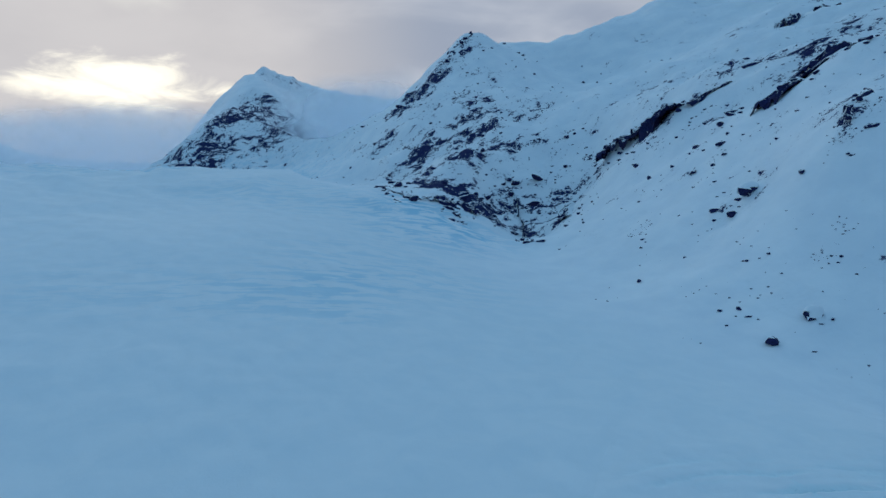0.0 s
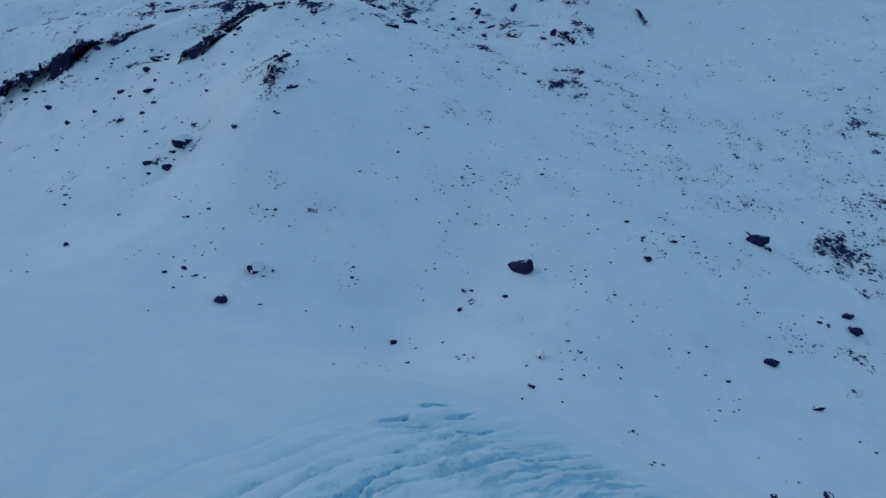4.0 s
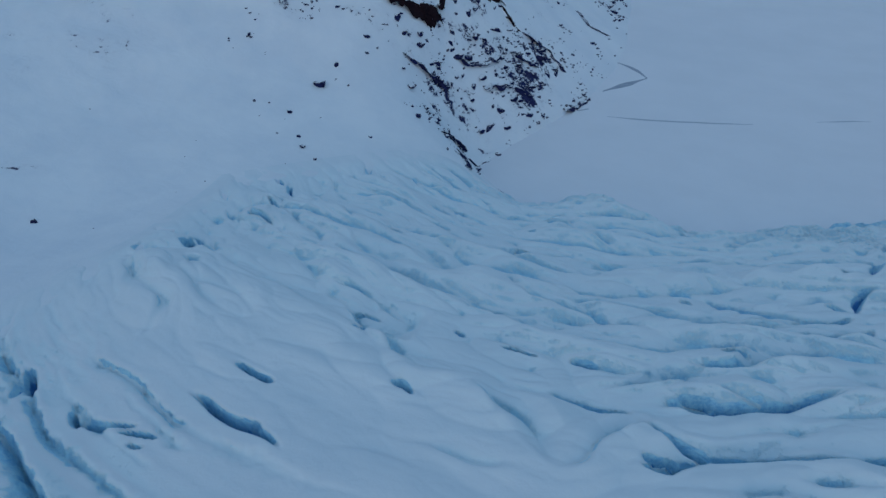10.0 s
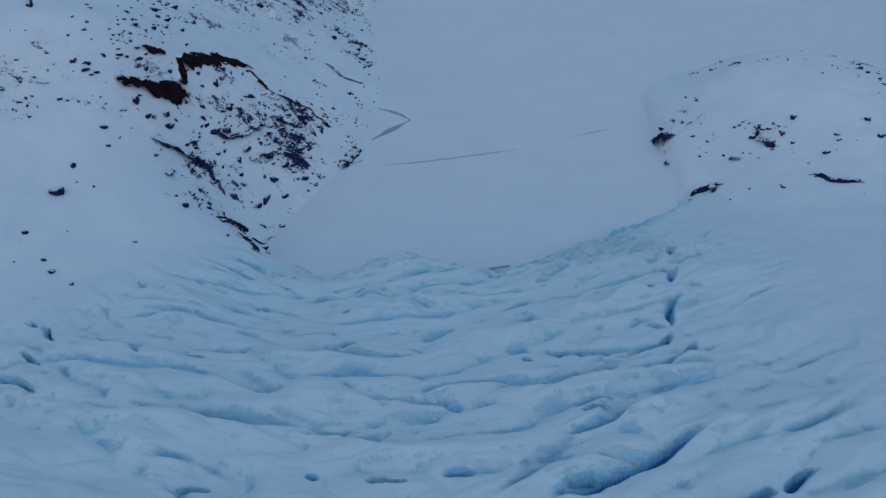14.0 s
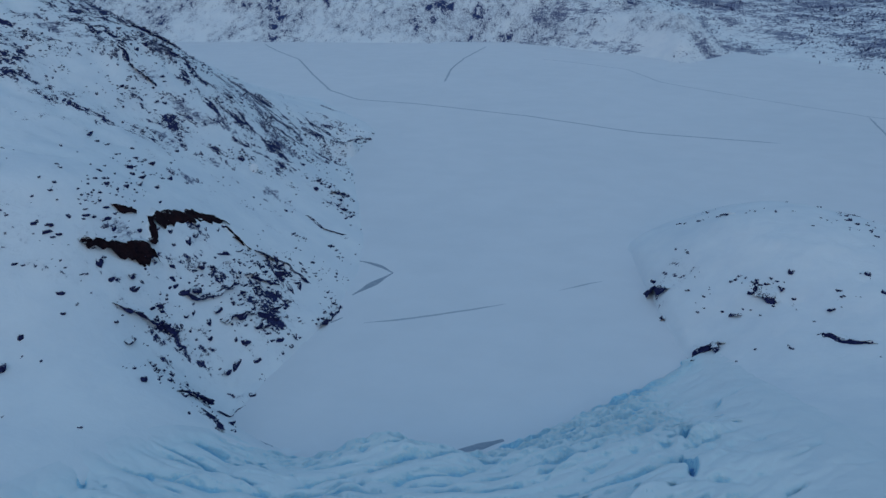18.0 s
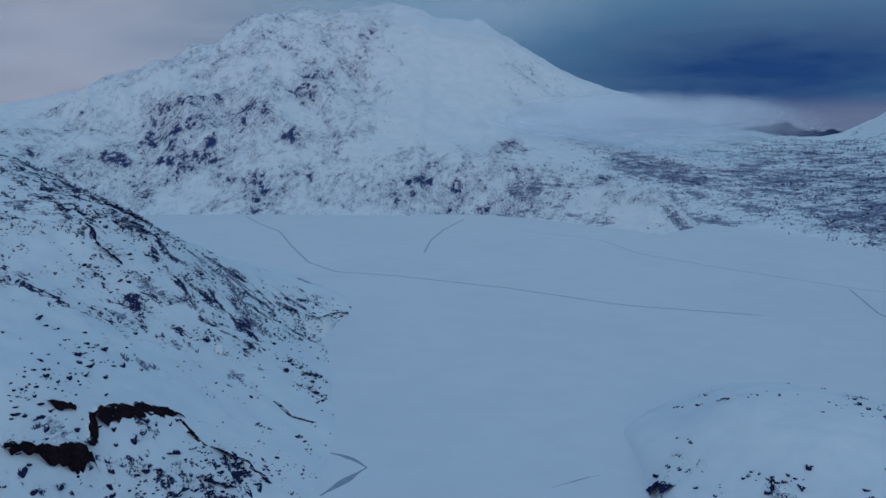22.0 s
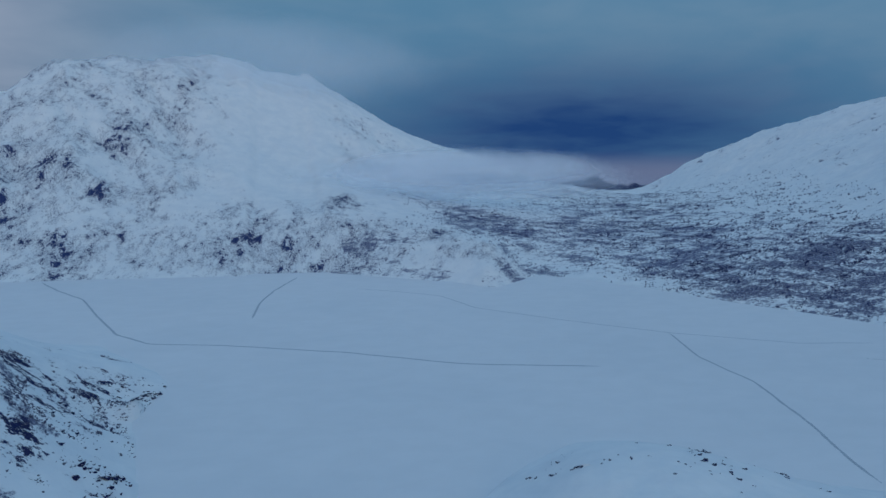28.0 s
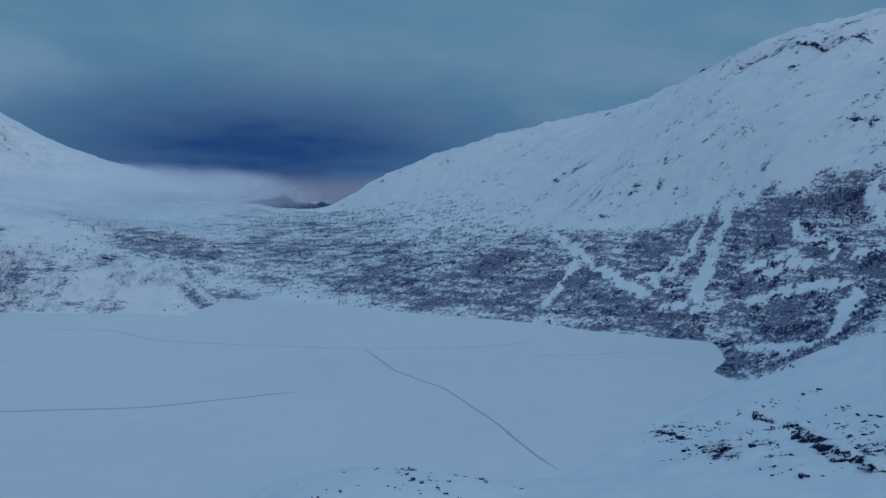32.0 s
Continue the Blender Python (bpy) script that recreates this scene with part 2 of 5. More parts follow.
def lake_material():
    """Wind-packed snow on lake ice, with faint drifts and greyer, wetter sheets."""
    m, N = material("lake_snow")
    p = spot(N)
    drift = N.add("ShaderNodeMapping")
    N.put(drift.inputs["Vector"], p)
    drift.inputs["Rotation"].default_value = (0, 0, radians(24))
    drift.inputs["Scale"].default_value = (0.7, 1, 1)
    wet = N.step(0.42, 0.72, N.noise(p, 0.006, 4, 0.55, 0.5))
    c = N.mix(N.step(0.3, 0.7, N.noise(drift.outputs[0], 0.06, 5, 0.6)), (0.77, 0.782, 0.812), (0.80, 0.81, 0.84))
    c = N.mix(N.math("MULTIPLY", wet, 0.16), c, (0.56, 0.62, 0.68))
    fine = N.noise(drift.outputs[0], 0.8, 4, 0.6)
    surface(N, c, 0.6, N.math("ADD", fine, N.math("MULTIPLY", N.noise(p, 6.0, 2), 0.2)), 0.12, 0.1)
    return m


def glacier_material():
    """Snow over glacier ice: blue where the ice is cut open."""
    m, N = material("glacier_ice")
    p = spot(N)
    lean = N.add("ShaderNodeSeparateXYZ")
    N.put(lean.inputs[0], N.add("ShaderNodeNewGeometry").outputs["Normal"])
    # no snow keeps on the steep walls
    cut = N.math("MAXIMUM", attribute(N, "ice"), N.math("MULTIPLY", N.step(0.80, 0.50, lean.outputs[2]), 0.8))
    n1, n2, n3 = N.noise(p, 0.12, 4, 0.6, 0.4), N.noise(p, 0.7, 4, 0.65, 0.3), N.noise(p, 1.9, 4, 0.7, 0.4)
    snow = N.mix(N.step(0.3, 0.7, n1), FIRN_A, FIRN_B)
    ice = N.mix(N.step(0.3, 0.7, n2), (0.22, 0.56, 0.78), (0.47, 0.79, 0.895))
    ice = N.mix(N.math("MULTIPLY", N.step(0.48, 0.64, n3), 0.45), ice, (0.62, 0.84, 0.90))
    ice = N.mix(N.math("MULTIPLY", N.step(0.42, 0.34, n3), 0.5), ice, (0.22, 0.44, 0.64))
    # deep slots: bluer ice, its darker tone also standing in for their shade
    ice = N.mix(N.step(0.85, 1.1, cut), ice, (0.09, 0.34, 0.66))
    bare = N.step(0.32, 0.74, N.math("ADD", cut, N.math("MULTIPLY", N.math("SUBTRACT", N.math("ADD", N.math("MULTIPLY", n2, 0.6), N.math("MULTIPLY", n3, 0.4)), 0.5), 1.5)))
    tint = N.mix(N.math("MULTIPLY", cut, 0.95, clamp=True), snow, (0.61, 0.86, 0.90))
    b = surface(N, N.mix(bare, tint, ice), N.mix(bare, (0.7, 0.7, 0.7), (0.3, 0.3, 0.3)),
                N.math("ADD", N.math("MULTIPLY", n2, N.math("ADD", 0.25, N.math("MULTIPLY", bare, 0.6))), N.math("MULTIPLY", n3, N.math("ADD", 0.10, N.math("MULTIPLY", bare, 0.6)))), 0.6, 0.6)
    return m


def rock_material(name, dark, light, rust, snowy=0.55, drifts=0.0):
    """Broken rock, with snow lying where it is flat enough to lie."""
    m, N = material(name)
    g = N.add("ShaderNodeNewGeometry")
    p = g.outputs["Position"]
    lean = N.add("ShaderNodeSeparateXYZ")
    N.put(lean.inputs[0], g.outputs["Normal"])
    n1, n2, n3 = N.noise(p, 0.25, 4, 0.6, 0.5), N.noise(p, 1.3, 4, 0.65, 0.3), N.noise(p, 6.0, 3, 0.6)
    c = N.mix(N.step(0.35, 0.65, n2), dark, light)
    c = N.mix(N.math("MULTIPLY", N.step(0.45, 0.7, n1), 0.7), c, rust)
    lies = N.step(snowy, snowy + 0.12, N.math("ADD", N.math("ADD", lean.outputs[2], N.math("MULTIPLY", N.math("SUBTRACT", n1, 0.5), drifts)), N.math("MULTIPLY", N.math("SUBTRACT", n2, 0.5), 0.7)))
    c = N.mix(lies, c, (0.78, 0.82, 0.85))
    surface(N, c, N.math("ADD", 0.6, N.math("MULTIPLY", n3, 0.3)), N.math("ADD", n2, N.math("MULTIPLY", n3, 0.4)), 0.7, 0.5, 0.05)
    return m


def plain_material(name, a, b, scale, rough=0.8, bump=0.2):
    m, N = material(name)
    p = spot(N)
    n1, n2 = N.noise(p, scale, 4, 0.6), N.noise(p, scale * 6, 3, 0.6)
    surface(N, N.mix(N.step(0.3, 0.7, N.math("ADD", N.math("MULTIPLY", n1, 0.6), N.math("MULTIPLY", n2, 0.4))), a, b), rough, n2, bump, 0.2, 0.06)
    return m


def mist_material(name, colour):
    """Thin cloud or haze: lets most light through, thickest in its middle, ragged at its rim."""
    m, N = material(name)
    uv = N.add("ShaderNodeTexCoord").outputs["Generated"]
    p = spot(N)
    c = N.vmath("SUBTRACT", uv, (0.5, 0.5, 0.5))
    s = N.add("ShaderNodeSeparateXYZ")
    N.put(s.inputs[0], N.vmath("MULTIPLY", c, (2, 2, 2)))
    rr = N.math("ADD", N.math("MULTIPLY", s.outputs[0], s.outputs[0]), N.math("MULTIPLY", s.outputs[2], s.outputs[2]))
    n = N.math("ADD", N.math("MULTIPLY", N.noise(p, 0.006, 4, 0.55, 0.4), 0.7), N.math("MULTIPLY", N.noise(p, 0.03, 3, 0.5), 0.3))
    body = N.step(1.0, 0.05, N.math("ADD", rr, N.math("MULTIPLY", N.math("SUBTRACT", 0.5, n), attribute(N, "ragged"))))
    rim = N.step(1.0, 0.55, rr)
    thick = attribute(N, "thick")
    alpha = N.math("MULTIPLY", N.math("MULTIPLY", body, rim), thick, clamp=True)
    d, t, clear, mx, out = (N.add("ShaderNodeBsdfDiffuse"), N.add("ShaderNodeBsdfTranslucent"), N.add("ShaderNodeBsdfTransparent"),
                            N.add("ShaderNodeMixShader"), N.add("ShaderNodeMixShader"))
    for b in (d, t):
        b.inputs[0].default_value = (*colour, 1)
    N.put(mx.inputs[0], 0.5)
    N.put(mx.inputs[1], d.outputs[0])
    N.put(mx.inputs[2], t.outputs[0])
    N.put(out.inputs[0], alpha)
    N.put(out.inputs[1], clear.outputs[0])
    N.put(out.inputs[2], mx.outputs[0])
    N.put(N.add("ShaderNodeOutputMaterial").inputs[0], out.outputs[0])
    return m


LAND, LAKE, ICE = land_material(), lake_material(), glacier_material()
MIST = mist_material("mist", (0.90, 0.94, 1.0))
ROCK = rock_material("dark_rock", ROCK_A, ROCK_B, (0.034, 0.029, 0.070), 0.8)
CRAG = rock_material("snow_streaked_crag", ROCK_A, ROCK_B, (0.044, 0.026, 0.050), 0.72, 1.5)
STONE = rock_material("bare_stone", ROCK_A, ROCK_B, (0.034, 0.029, 0.070), 0.86)
RUST_ROCK = rock_material("rusty_rock", (0.010, 0.006, 0.010), (0.026, 0.013, 0.017), (0.038, 0.016, 0.018), 0.9)
CAP = plain_material("snow_cap", SNOW_A, SNOW_B, 0.4)
REFROZEN = plain_material("refrozen_snow", (0.38, 0.43, 0.49), (0.50, 0.55, 0.61), 0.5, 0.5)
SLUSH = plain_material("slush", (0.27, 0.32, 0.39), (0.38, 0.43, 0.50), 0.5, 0.45)
TWIGS = plain_material("bare_twigs", (0.032, 0.036, 0.105), (0.09, 0.105, 0.23), 0.6)
HEATH = plain_material("frosted_heath", (0.06, 0.06, 0.11), (0.18, 0.19, 0.29), 0.9)
# ---------------------------------------------------------------- landforms
# the lake's outline, and the lines along which the land breaks: x, y, height over the lake's ice
SHORE = [(-103, 172), (-117, 183), (-109, 211), (-96, 251), (-92, 288), (-95, 327), (-107, 387), (-122, 465), (-113, 533),
         (-126, 566), (-185, 661), (-228, 674), (-352, 834), (-560, 960), (-620, 1050), (-454, 1066), (-283, 1058), (-113, 1038),
         (43, 1023), (121, 954), (183, 902), (216, 848), (300, 930), (339, 895), (386, 800), (429, 690), (475, 595), (508, 475),
         (542, 403), (511, 375), (487, 359), (446, 346), (437, 328), (420, 318), (318, 310), (214, 290), (178, 312), (155, 353), (133, 369), (104, 374), (67, 352),
         (36, 321), (27, 289), (27, 239), (31, 215), (14, 201), (-8, 188), (-31, 173), (-48, 166), (-71, 165)]
# the ice stream: its middle, its two sides and the brow above the lake
GLACIER = [
    [(60, -2600, 400), (120, -1600, 290), (80, -1000, 218), (20, -800, 207), (0, -600, 190), (-15, -450, 166), (-20, -300, 137), (-30, -180, 110), (-40, -80, 89), (-50, 0, 70), (-52, 45, 60), (-55, 80, 46), (-60, 110, 33), (-64, 137, 23), (-66, 158, 14)],
    [(-60, -560, 182), (-105, -417, 154), (-120, -381, 144), (-137, -344, 129), (-155, -300, 119), (-160, -240, 112), (-140, -163, 99), (-120, -100, 93), (-104, -64, 87), (-115, -16, 74), (-114, 11, 63), (-109, 42, 62), (-112, 90, 43), (-124, 109, 34), (-83, 123, 26)]]
GLACIER += [
    [(260, -800, 212), (220, -450, 165), (160, -200, 118), (110, -60, 84), (50, 20, 70), (-6, 47, 61), (-2, 67, 56), (-2, 88, 46), (-6, 115, 39), (-4, 150, 24), (0, 172, 12)],
    [(220, 0, 72), (170, 90, 50), (110, 150, 34), (76, 196, 22), (64, 233, 21), (62, 278, 27), (90, 310, 26), (120, 300, 24), (153, 277, 18), (140, 220, 24), (200, 200, 26)]]
# the slope and the crest on the west side
WEST = [
    [(-270, -433, 193), (-281, -413, 203), (-287, -396, 209), (-290, -375, 213), (-304, -351, 223)],
    [(-294, -302, 208), (-299, -286, 215), (-316, -282, 229), (-323, -258, 226), (-328, -234, 224)],
    [(-448, -279, 290), (-484, -146, 262), (-413, -137, 210), (-372, -209, 216)], [(-207, -466, 146), (-231, -421, 150), (-259, -439, 172)],
    [(-140, -440, 158), (-175, -385, 125), (-160, -330, 120)]]
WEST += [
    [(-194, -407, 127), (-200, -350, 140), (-213, -236, 146), (-172, -164, 106), (-183, -120, 86), (-176, -71, 86), (-190, -40, 76), (-190, 23, 54), (-182, 49, 42), (-161, 154, 38), (-122, 174, 15)],
    [(-237, -208, 178), (-217, -93, 103), (-241, -56, 107), (-293, -25, 106), (-267, 25, 77), (-294, 114, 63), (-190, 178, 60), (-149, 217, 44), (-142, 250, 41), (-113, 262, 14)]]
WEST += [
    [(-156, 222, 55), (-174, 206, 66), (-200, 240, 74), (-157, 387, 41), (-113, 366, 9), (-200, 338, 82), (-204, 380, 89), (-182, 442, 47), (-119, 474, 10), (-150, 540, 14)],
    [(-330, 420, 136), (-420, 520, 100), (-480, 700, 80), (-600, 850, 90)]]
WEST += [
    [(-158, -748, 236), (-189, -751, 263), (-221, -763, 291), (-255, -773, 330), (-274, -782, 351), (-298, -790, 372), (-323, -791, 369), (-349, -790, 368), (-421, -777, 370), (-458, -768, 386), (-529, -770, 413), (-583, -767, 440), (-635, -725, 425), (-651, -669, 415), (-700, -690, 428), (-735, -615, 418), (-770, -442, 415), (-790, -190, 425), (-760, 60, 330), (-700, 300, 230), (-760, 600, 190), (-850, 900, 170), (-849, 1301, 141)],
    [(-440, -300, 265), (-450, -120, 215), (-430, 50, 150), (-420, 250, 130)]]
WEST += [
    [(32, -920, 226), (25, -1000, 273), (-51, -1099, 341), (-105, -1496, 491), (-130, -1800, 440)],
    [(47, -903, 212), (-19, -844, 201), (-78, -740, 190), (-113, -634, 177), (-128, -549, 168)],
    [(-128, -713, 208), (-157, -645, 210), (-188, -606, 217), (-215, -564, 218), (-247, -540, 221), (-286, -532, 236)],
    [(-218, -701, 271), (-263, -685, 289), (-310, -676, 291), (-363, -672, 301), (-433, -665, 324)], [(-139, -505, 169), (-165, -508, 178), (-182, -490, 176)],
    [(-126, -1449, 428), (-163, -1344, 364), (-197, -1188, 316), (-200, -984, 266)]]
# the mountain across the lake, its skirt, and the valley beside it
NORTH = [
    [(-745, 1362, 177), (-704, 1439, 213), (-590, 1593, 300), (-479, 1679, 373), (-302, 1817, 405), (-135, 1884, 429), (42, 1884, 399), (150, 1926, 331), (262, 1962, 273), (405, 2036, 222), (506, 2115, 214), (615, 2188, 160), (760, 2254, 110)],
    [(-600, 1290, 120), (-440, 1290, 147), (-250, 1260, 105), (-100, 1210, 84), (16, 1160, 80), (120, 1100, 62), (235, 935, 46), (215, 880, 22)],
    [(-330, 1480, 235), (-120, 1500, 215), (80, 1500, 170), (250, 1450, 110), (330, 1200, 60)]]
NORTH += [
    [(320, 990, 10), (430, 1080, 30), (600, 1400, 70), (800, 1800, 90), (1000, 2150, 84), (1240, 2300, 72)],
    [(1300, 2600, 62), (1500, 3100, 45), (1800, 3700, 20), (2000, 4000, 10)],
    [(-300, 2300, 360), (-100, 2900, 330), (-900, 1900, 170), (600, 3100, 250), (1000, 3400, 120), (1500, 3600, 60)]]
# the wooded slope and the crest on the east side
EAST = [
    [(460, 700, 12), (566, 718, 39), (662, 876, 64), (760, 1100, 76), (960, 1600, 92), (1160, 2050, 86)],
    [(560, 480, 24), (600, 400, 40), (719, 488, 100), (760, 620, 108), (850, 850, 118), (1000, 1200, 126), (1120, 1700, 130)],
    [(1239, 2231, 98), (1232, 1999, 168), (1294, 1833, 228), (1378, 1633, 284), (1425, 1446, 312), (1459, 1254, 332), (1460, 1083, 356), (1262, 834, 382), (1149, 618, 390), (1008, 431, 325), (960, 200, 330), (900, -200, 380), (800, -700, 400), (600, -1400, 430)]]
EAST += [
    [(880, 640, 210), (820, 440, 220), (780, 250, 190), (640, 200, 90), (520, 260, 48), (430, 265, 30), (350, 255, 18), (300, 288, 3)],
    [(480, 0, 150), (420, -300, 170), (420, -700, 230)]]
RIM = [[(-4800, -4800, 500), (0, -4800, 520), (4800, -4800, 500), (4800, 0, 520), (4800, 4800, 300), (2400, 4400, 70), (1500, 4600, 60),
        (0, 4800, 300), (-4800, 4800, 250), (-4800, 0, 520), (-2000, -500, 420), (-1500, 1300, 140), (-2400, 2200, 150), (2400, 800, 520), (2200, 2600, 300), (2000, -1500, 520), (-1500, -2500, 520)]]


def sampled(line, step):
    """Points along a line of any dimension, about step apart."""
    pts = []
    for a, b in zip(line[:-1], line[1:]):
        a, b = np.array(a, float), np.array(b, float)
        n = max(1, int(np.linalg.norm((b - a)[:2]) / step))
        pts += [a + (b - a) * i / n for i in range(n)]
    return np.array(pts + [np.array(line[-1], float)])


def spline_surface(centres, heights, soft):
    """A smooth surface through scattered heights."""
    d = np.sqrt(((centres[:, None] - centres[None]) ** 2).sum(2) + soft ** 2)
    w = np.linalg.solve(d + 0.02 * np.eye(len(d)), heights - heights.mean())
    return w, heights.mean()


_lines = [sampled(line, 60) for group in (GLACIER, WEST, NORTH, EAST) for line in group] + [sampled(RIM[0], 9000)]
_shore = sampled(SHORE + SHORE[:1], 22)[:-1]
_pts = np.concatenate([np.c_[_shore, np.full(len(_shore), 0.4)]] + _lines)
_keep = [0]
for _i in range(1, len(_pts)):
    if np.min(np.hypot(*(_pts[_keep, :2] - _pts[_i, :2]).T)) > 7:
        _keep.append(_i)
_pts = _pts[_keep]
SOFT = 12.0
_weights, _mean = spline_surface(_pts[:, :2], _pts[:, 2], SOFT)
_poly = np.array(SHORE, float)


def land(x, y):
    """Height of the plain landform, without any relief."""
    x, y = np.asarray(x, float).ravel(), np.asarray(y, float).ravel()
    z = np.empty(len(x))
    for i in range(0, len(x), 20000):
        q = slice(i, i + 20000)
        d = np.sqrt((x[q, None] - _pts[None, :, 0]) ** 2 + (y[q, None] - _pts[None, :, 1]) ** 2 + SOFT ** 2)
        z[q] = d @ _weights + _mean
    return z


def shore_distance(x, y):
    """Distance to the lake's shore, negative on the lake."""
    x, y = np.asarray(x, float).ravel(), np.asarray(y, float).ravel()
    best, inside = np.full(len(x), 1e9), np.zeros(len(x), bool)
    for a, b in zip(_poly, np.roll(_poly, -1, 0)):
        e = b - a
        t = np.clip(((x - a[0]) * e[0] + (y - a[1]) * e[1]) / (e @ e), 0, 1)
        best = np.minimum(best, np.hypot(x - a[0] - t * e[0], y - a[1] - t * e[1]))
        cross = (a[1] > y) != (b[1] > y)
        if b[1] != a[1]:
            inside ^= cross & (x < (b[0] - a[0]) * (y - a[1]) / (b[1] - a[1]) + a[0])
    return np.where(inside, -best, best)


# ---------------------------------------------------------------- noise and relief
def perlin(x, y, seed=0):
    x, y = np.asarray(x, float), np.asarray(y, float)
    x0, y0 = np.floor(x), np.floor(y)
    total = 0
    fx, fy = x - x0, y - y0
    u, v = fx * fx * fx * (fx * (fx * 6 - 15) + 10), fy * fy * fy * (fy * (fy * 6 - 15) + 10)
    xi, yi = x0.astype(np.int64), y0.astype(np.int64)
    for i in (0, 1):
        for j in (0, 1):
            h = ((xi + i) * 374761393 + (yi + j) * 668265263 + seed * 974634777) & 0xFFFFFFFF
            h = ((h ^ (h >> 13)) * 1274126177) & 0xFFFFFFFF
            h = (h ^ (h >> 16)) / 4294967296.0 * 2 * np.pi
            total = total + (u if i else 1 - u) * (v if j else 1 - v) * (np.cos(h) * (fx - i) + np.sin(h) * (fy - j))
    return total * 1.4


def fbm(x, y, size, octaves=4, seed=0, rough=0.5):
    total, amp = 0, 1.0
    for k in range(octaves):
        total = total + amp * perlin(x / size * 2 ** k + 13.7 * k, y / size * 2 ** k - 7.1 * k, seed + k)
        amp *= rough
    return total


def ridged(x, y, size, octaves=4, seed=0):
    total, amp = 0, 1.0
    for k in range(octaves):
        total = total + amp * (1 - 2 * np.abs(perlin(x / size * 2 ** k + 3.3 * k, y / size * 2 ** k + 9.1 * k, seed + k)))
        amp *= 0.5
    return total


def smooth(a, b, v):
    t = np.clip((np.asarray(v, float) - a) / (b - a), 0, 1)
    return t * t * (3 - 2 * t)


def blobs(x, y, spots):
    """Soft round patches laid over one another: x, y, radius, strength."""
    out = np.ones(len(x))
    for cx, cy, r, s in spots:
        out *= 1 - 0.93 * min(s, 1.0) * np.exp(-(((x - cx) ** 2 + (y - cy) ** 2) / (1.25 * r * r)) ** 1.5)
    return 1 - out


def along_line(x, y, line):
    best = np.full(len(x), 1e9)
    for a, b in zip(line[:-1], line[1:]):
        e = np.subtract(b, a)
        t = np.clip(((x - a[0]) * e[0] + (y - a[1]) * e[1]) / (e @ e), 0, 1)
        best = np.minimum(best, np.hypot(x - a[0] - t * e[0], y - a[1] - t * e[1]))
    return best


# where rock stands out of the snow, and where scrub grows
ROCKY_NORTH = [
    (-435, 1293, 110, 0.85), (-552, 1331, 70, 0.85), (-312, 1431, 85, 0.95), (-688, 1366, 60, 0.75), (-543, 1586, 55, 0.8), (-212, 1624, 40, 0.75), (-478, 1208, 150, 0.8),
    (-320, 1120, 110, 0.85), (-121, 1150, 100, 0.72), (37, 1215, 45, 0.8), (80, 1190, 50, 0.75), (70, 1060, 80, 0.6), (-13, 1060, 90, 0.72), (-60, 1110, 80, 0.62),
    (180, 1000, 60, 0.55), (230, 940, 40, 0.6), (168, 1650, 80, 0.6), (-302, 1800, 90, 0.75), (-430, 1640, 90, 0.6), (235, 930, 40, 0.5), (-600, 1180, 120, 0.7),
    (-313, 1138, 22, 0.9), (-332, 1078, 24, 0.9)]
ROCKY_NORTH += [
    (-400, 1094, 22, 0.85), (-287, 1406, 45, 0.95), (162, 1496, 70, 0.65), (225, 1459, 50, 0.6)]
ROCKY_SOUTH = [(-215, -440, 70, 0.66), (-145, -440, 45, 0.66), (-120, -500, 70, 0.6), (-206, -520, 80, 0.64), (-150, -640, 70, 0.68), (-100, -740, 60, 0.66), (-230, -690, 70, 0.5), (-180, -570, 60, 0.62), (-260, -600, 60, 0.5),
               (-262, -765, 24, 0.85), (-228, -750, 22, 0.8), (-200, -740, 22, 0.7), (-20, -1050, 110, 1.0), (29, -960, 60, 0.95), (-80, -1000, 130, 0.75), (-20, -840, 60, 0.6),
               (-330, -620, 70, 0.35), (-105, -1480, 90, 0.7), (-290, -385, 40, 0.7), (-308, -285, 40, 0.7), (-340, -330, 60, 0.56), (-390, -340, 90, 0.54), (-440, -230, 80, 0.5), (-325, -240, 25, 0.7)]
ROCKY_WEST = [
    (-372, -207, 30, 0.75), (-423, -194, 22, 0.75), (-420, -140, 26, 0.8), (-238, -204, 22, 0.72), (-448, -282, 45, 0.85), (-484, -146, 26, 0.85), (-214, -238, 16, 0.85),
    (-330, 8, 45, 0.52), (-399, 28, 45, 0.5), (-476, 46, 60, 0.6), (-340, -131, 30, 0.6), (-377, -97, 30, 0.65), (-190, 178, 12, 0.8), (-169, 196, 12, 0.6),
    (-134, 222, 26, 0.4), (-118, 236, 20, 0.3), (-200, 340, 18, 0.5), (-205, 372, 20, 0.5), (-178, 440, 26, 0.6), (-150, 205, 15, 0.6), (-132, 190, 13, 0.6),
    (-290, 60, 60, 0.4), (-260, 400, 60, 0.6)]
ROCKY_WEST += [
    (-131, 222, 17, 0.46), (-122, 234, 12, 0.44), (-141, 198, 9, 0.7), (-124, 178, 8, 0.85), (-118, 256, 7, 0.8), (-112, 352, 9, 0.75), (-216, 350, 14, 0.55),
    (-196, 319, 8, 0.7), (-218, 308, 8, 0.75), (-180, 347, 5, 0.8), (-137, 393, 7, 0.75), (-127, 475, 10, 0.75), (-120, 505, 7, 0.85), (-170, 425, 28, 0.62),
    (-150, 450, 28, 0.6), (-172, 330, 30, 0.5), (-160, 260, 20, 0.5)]
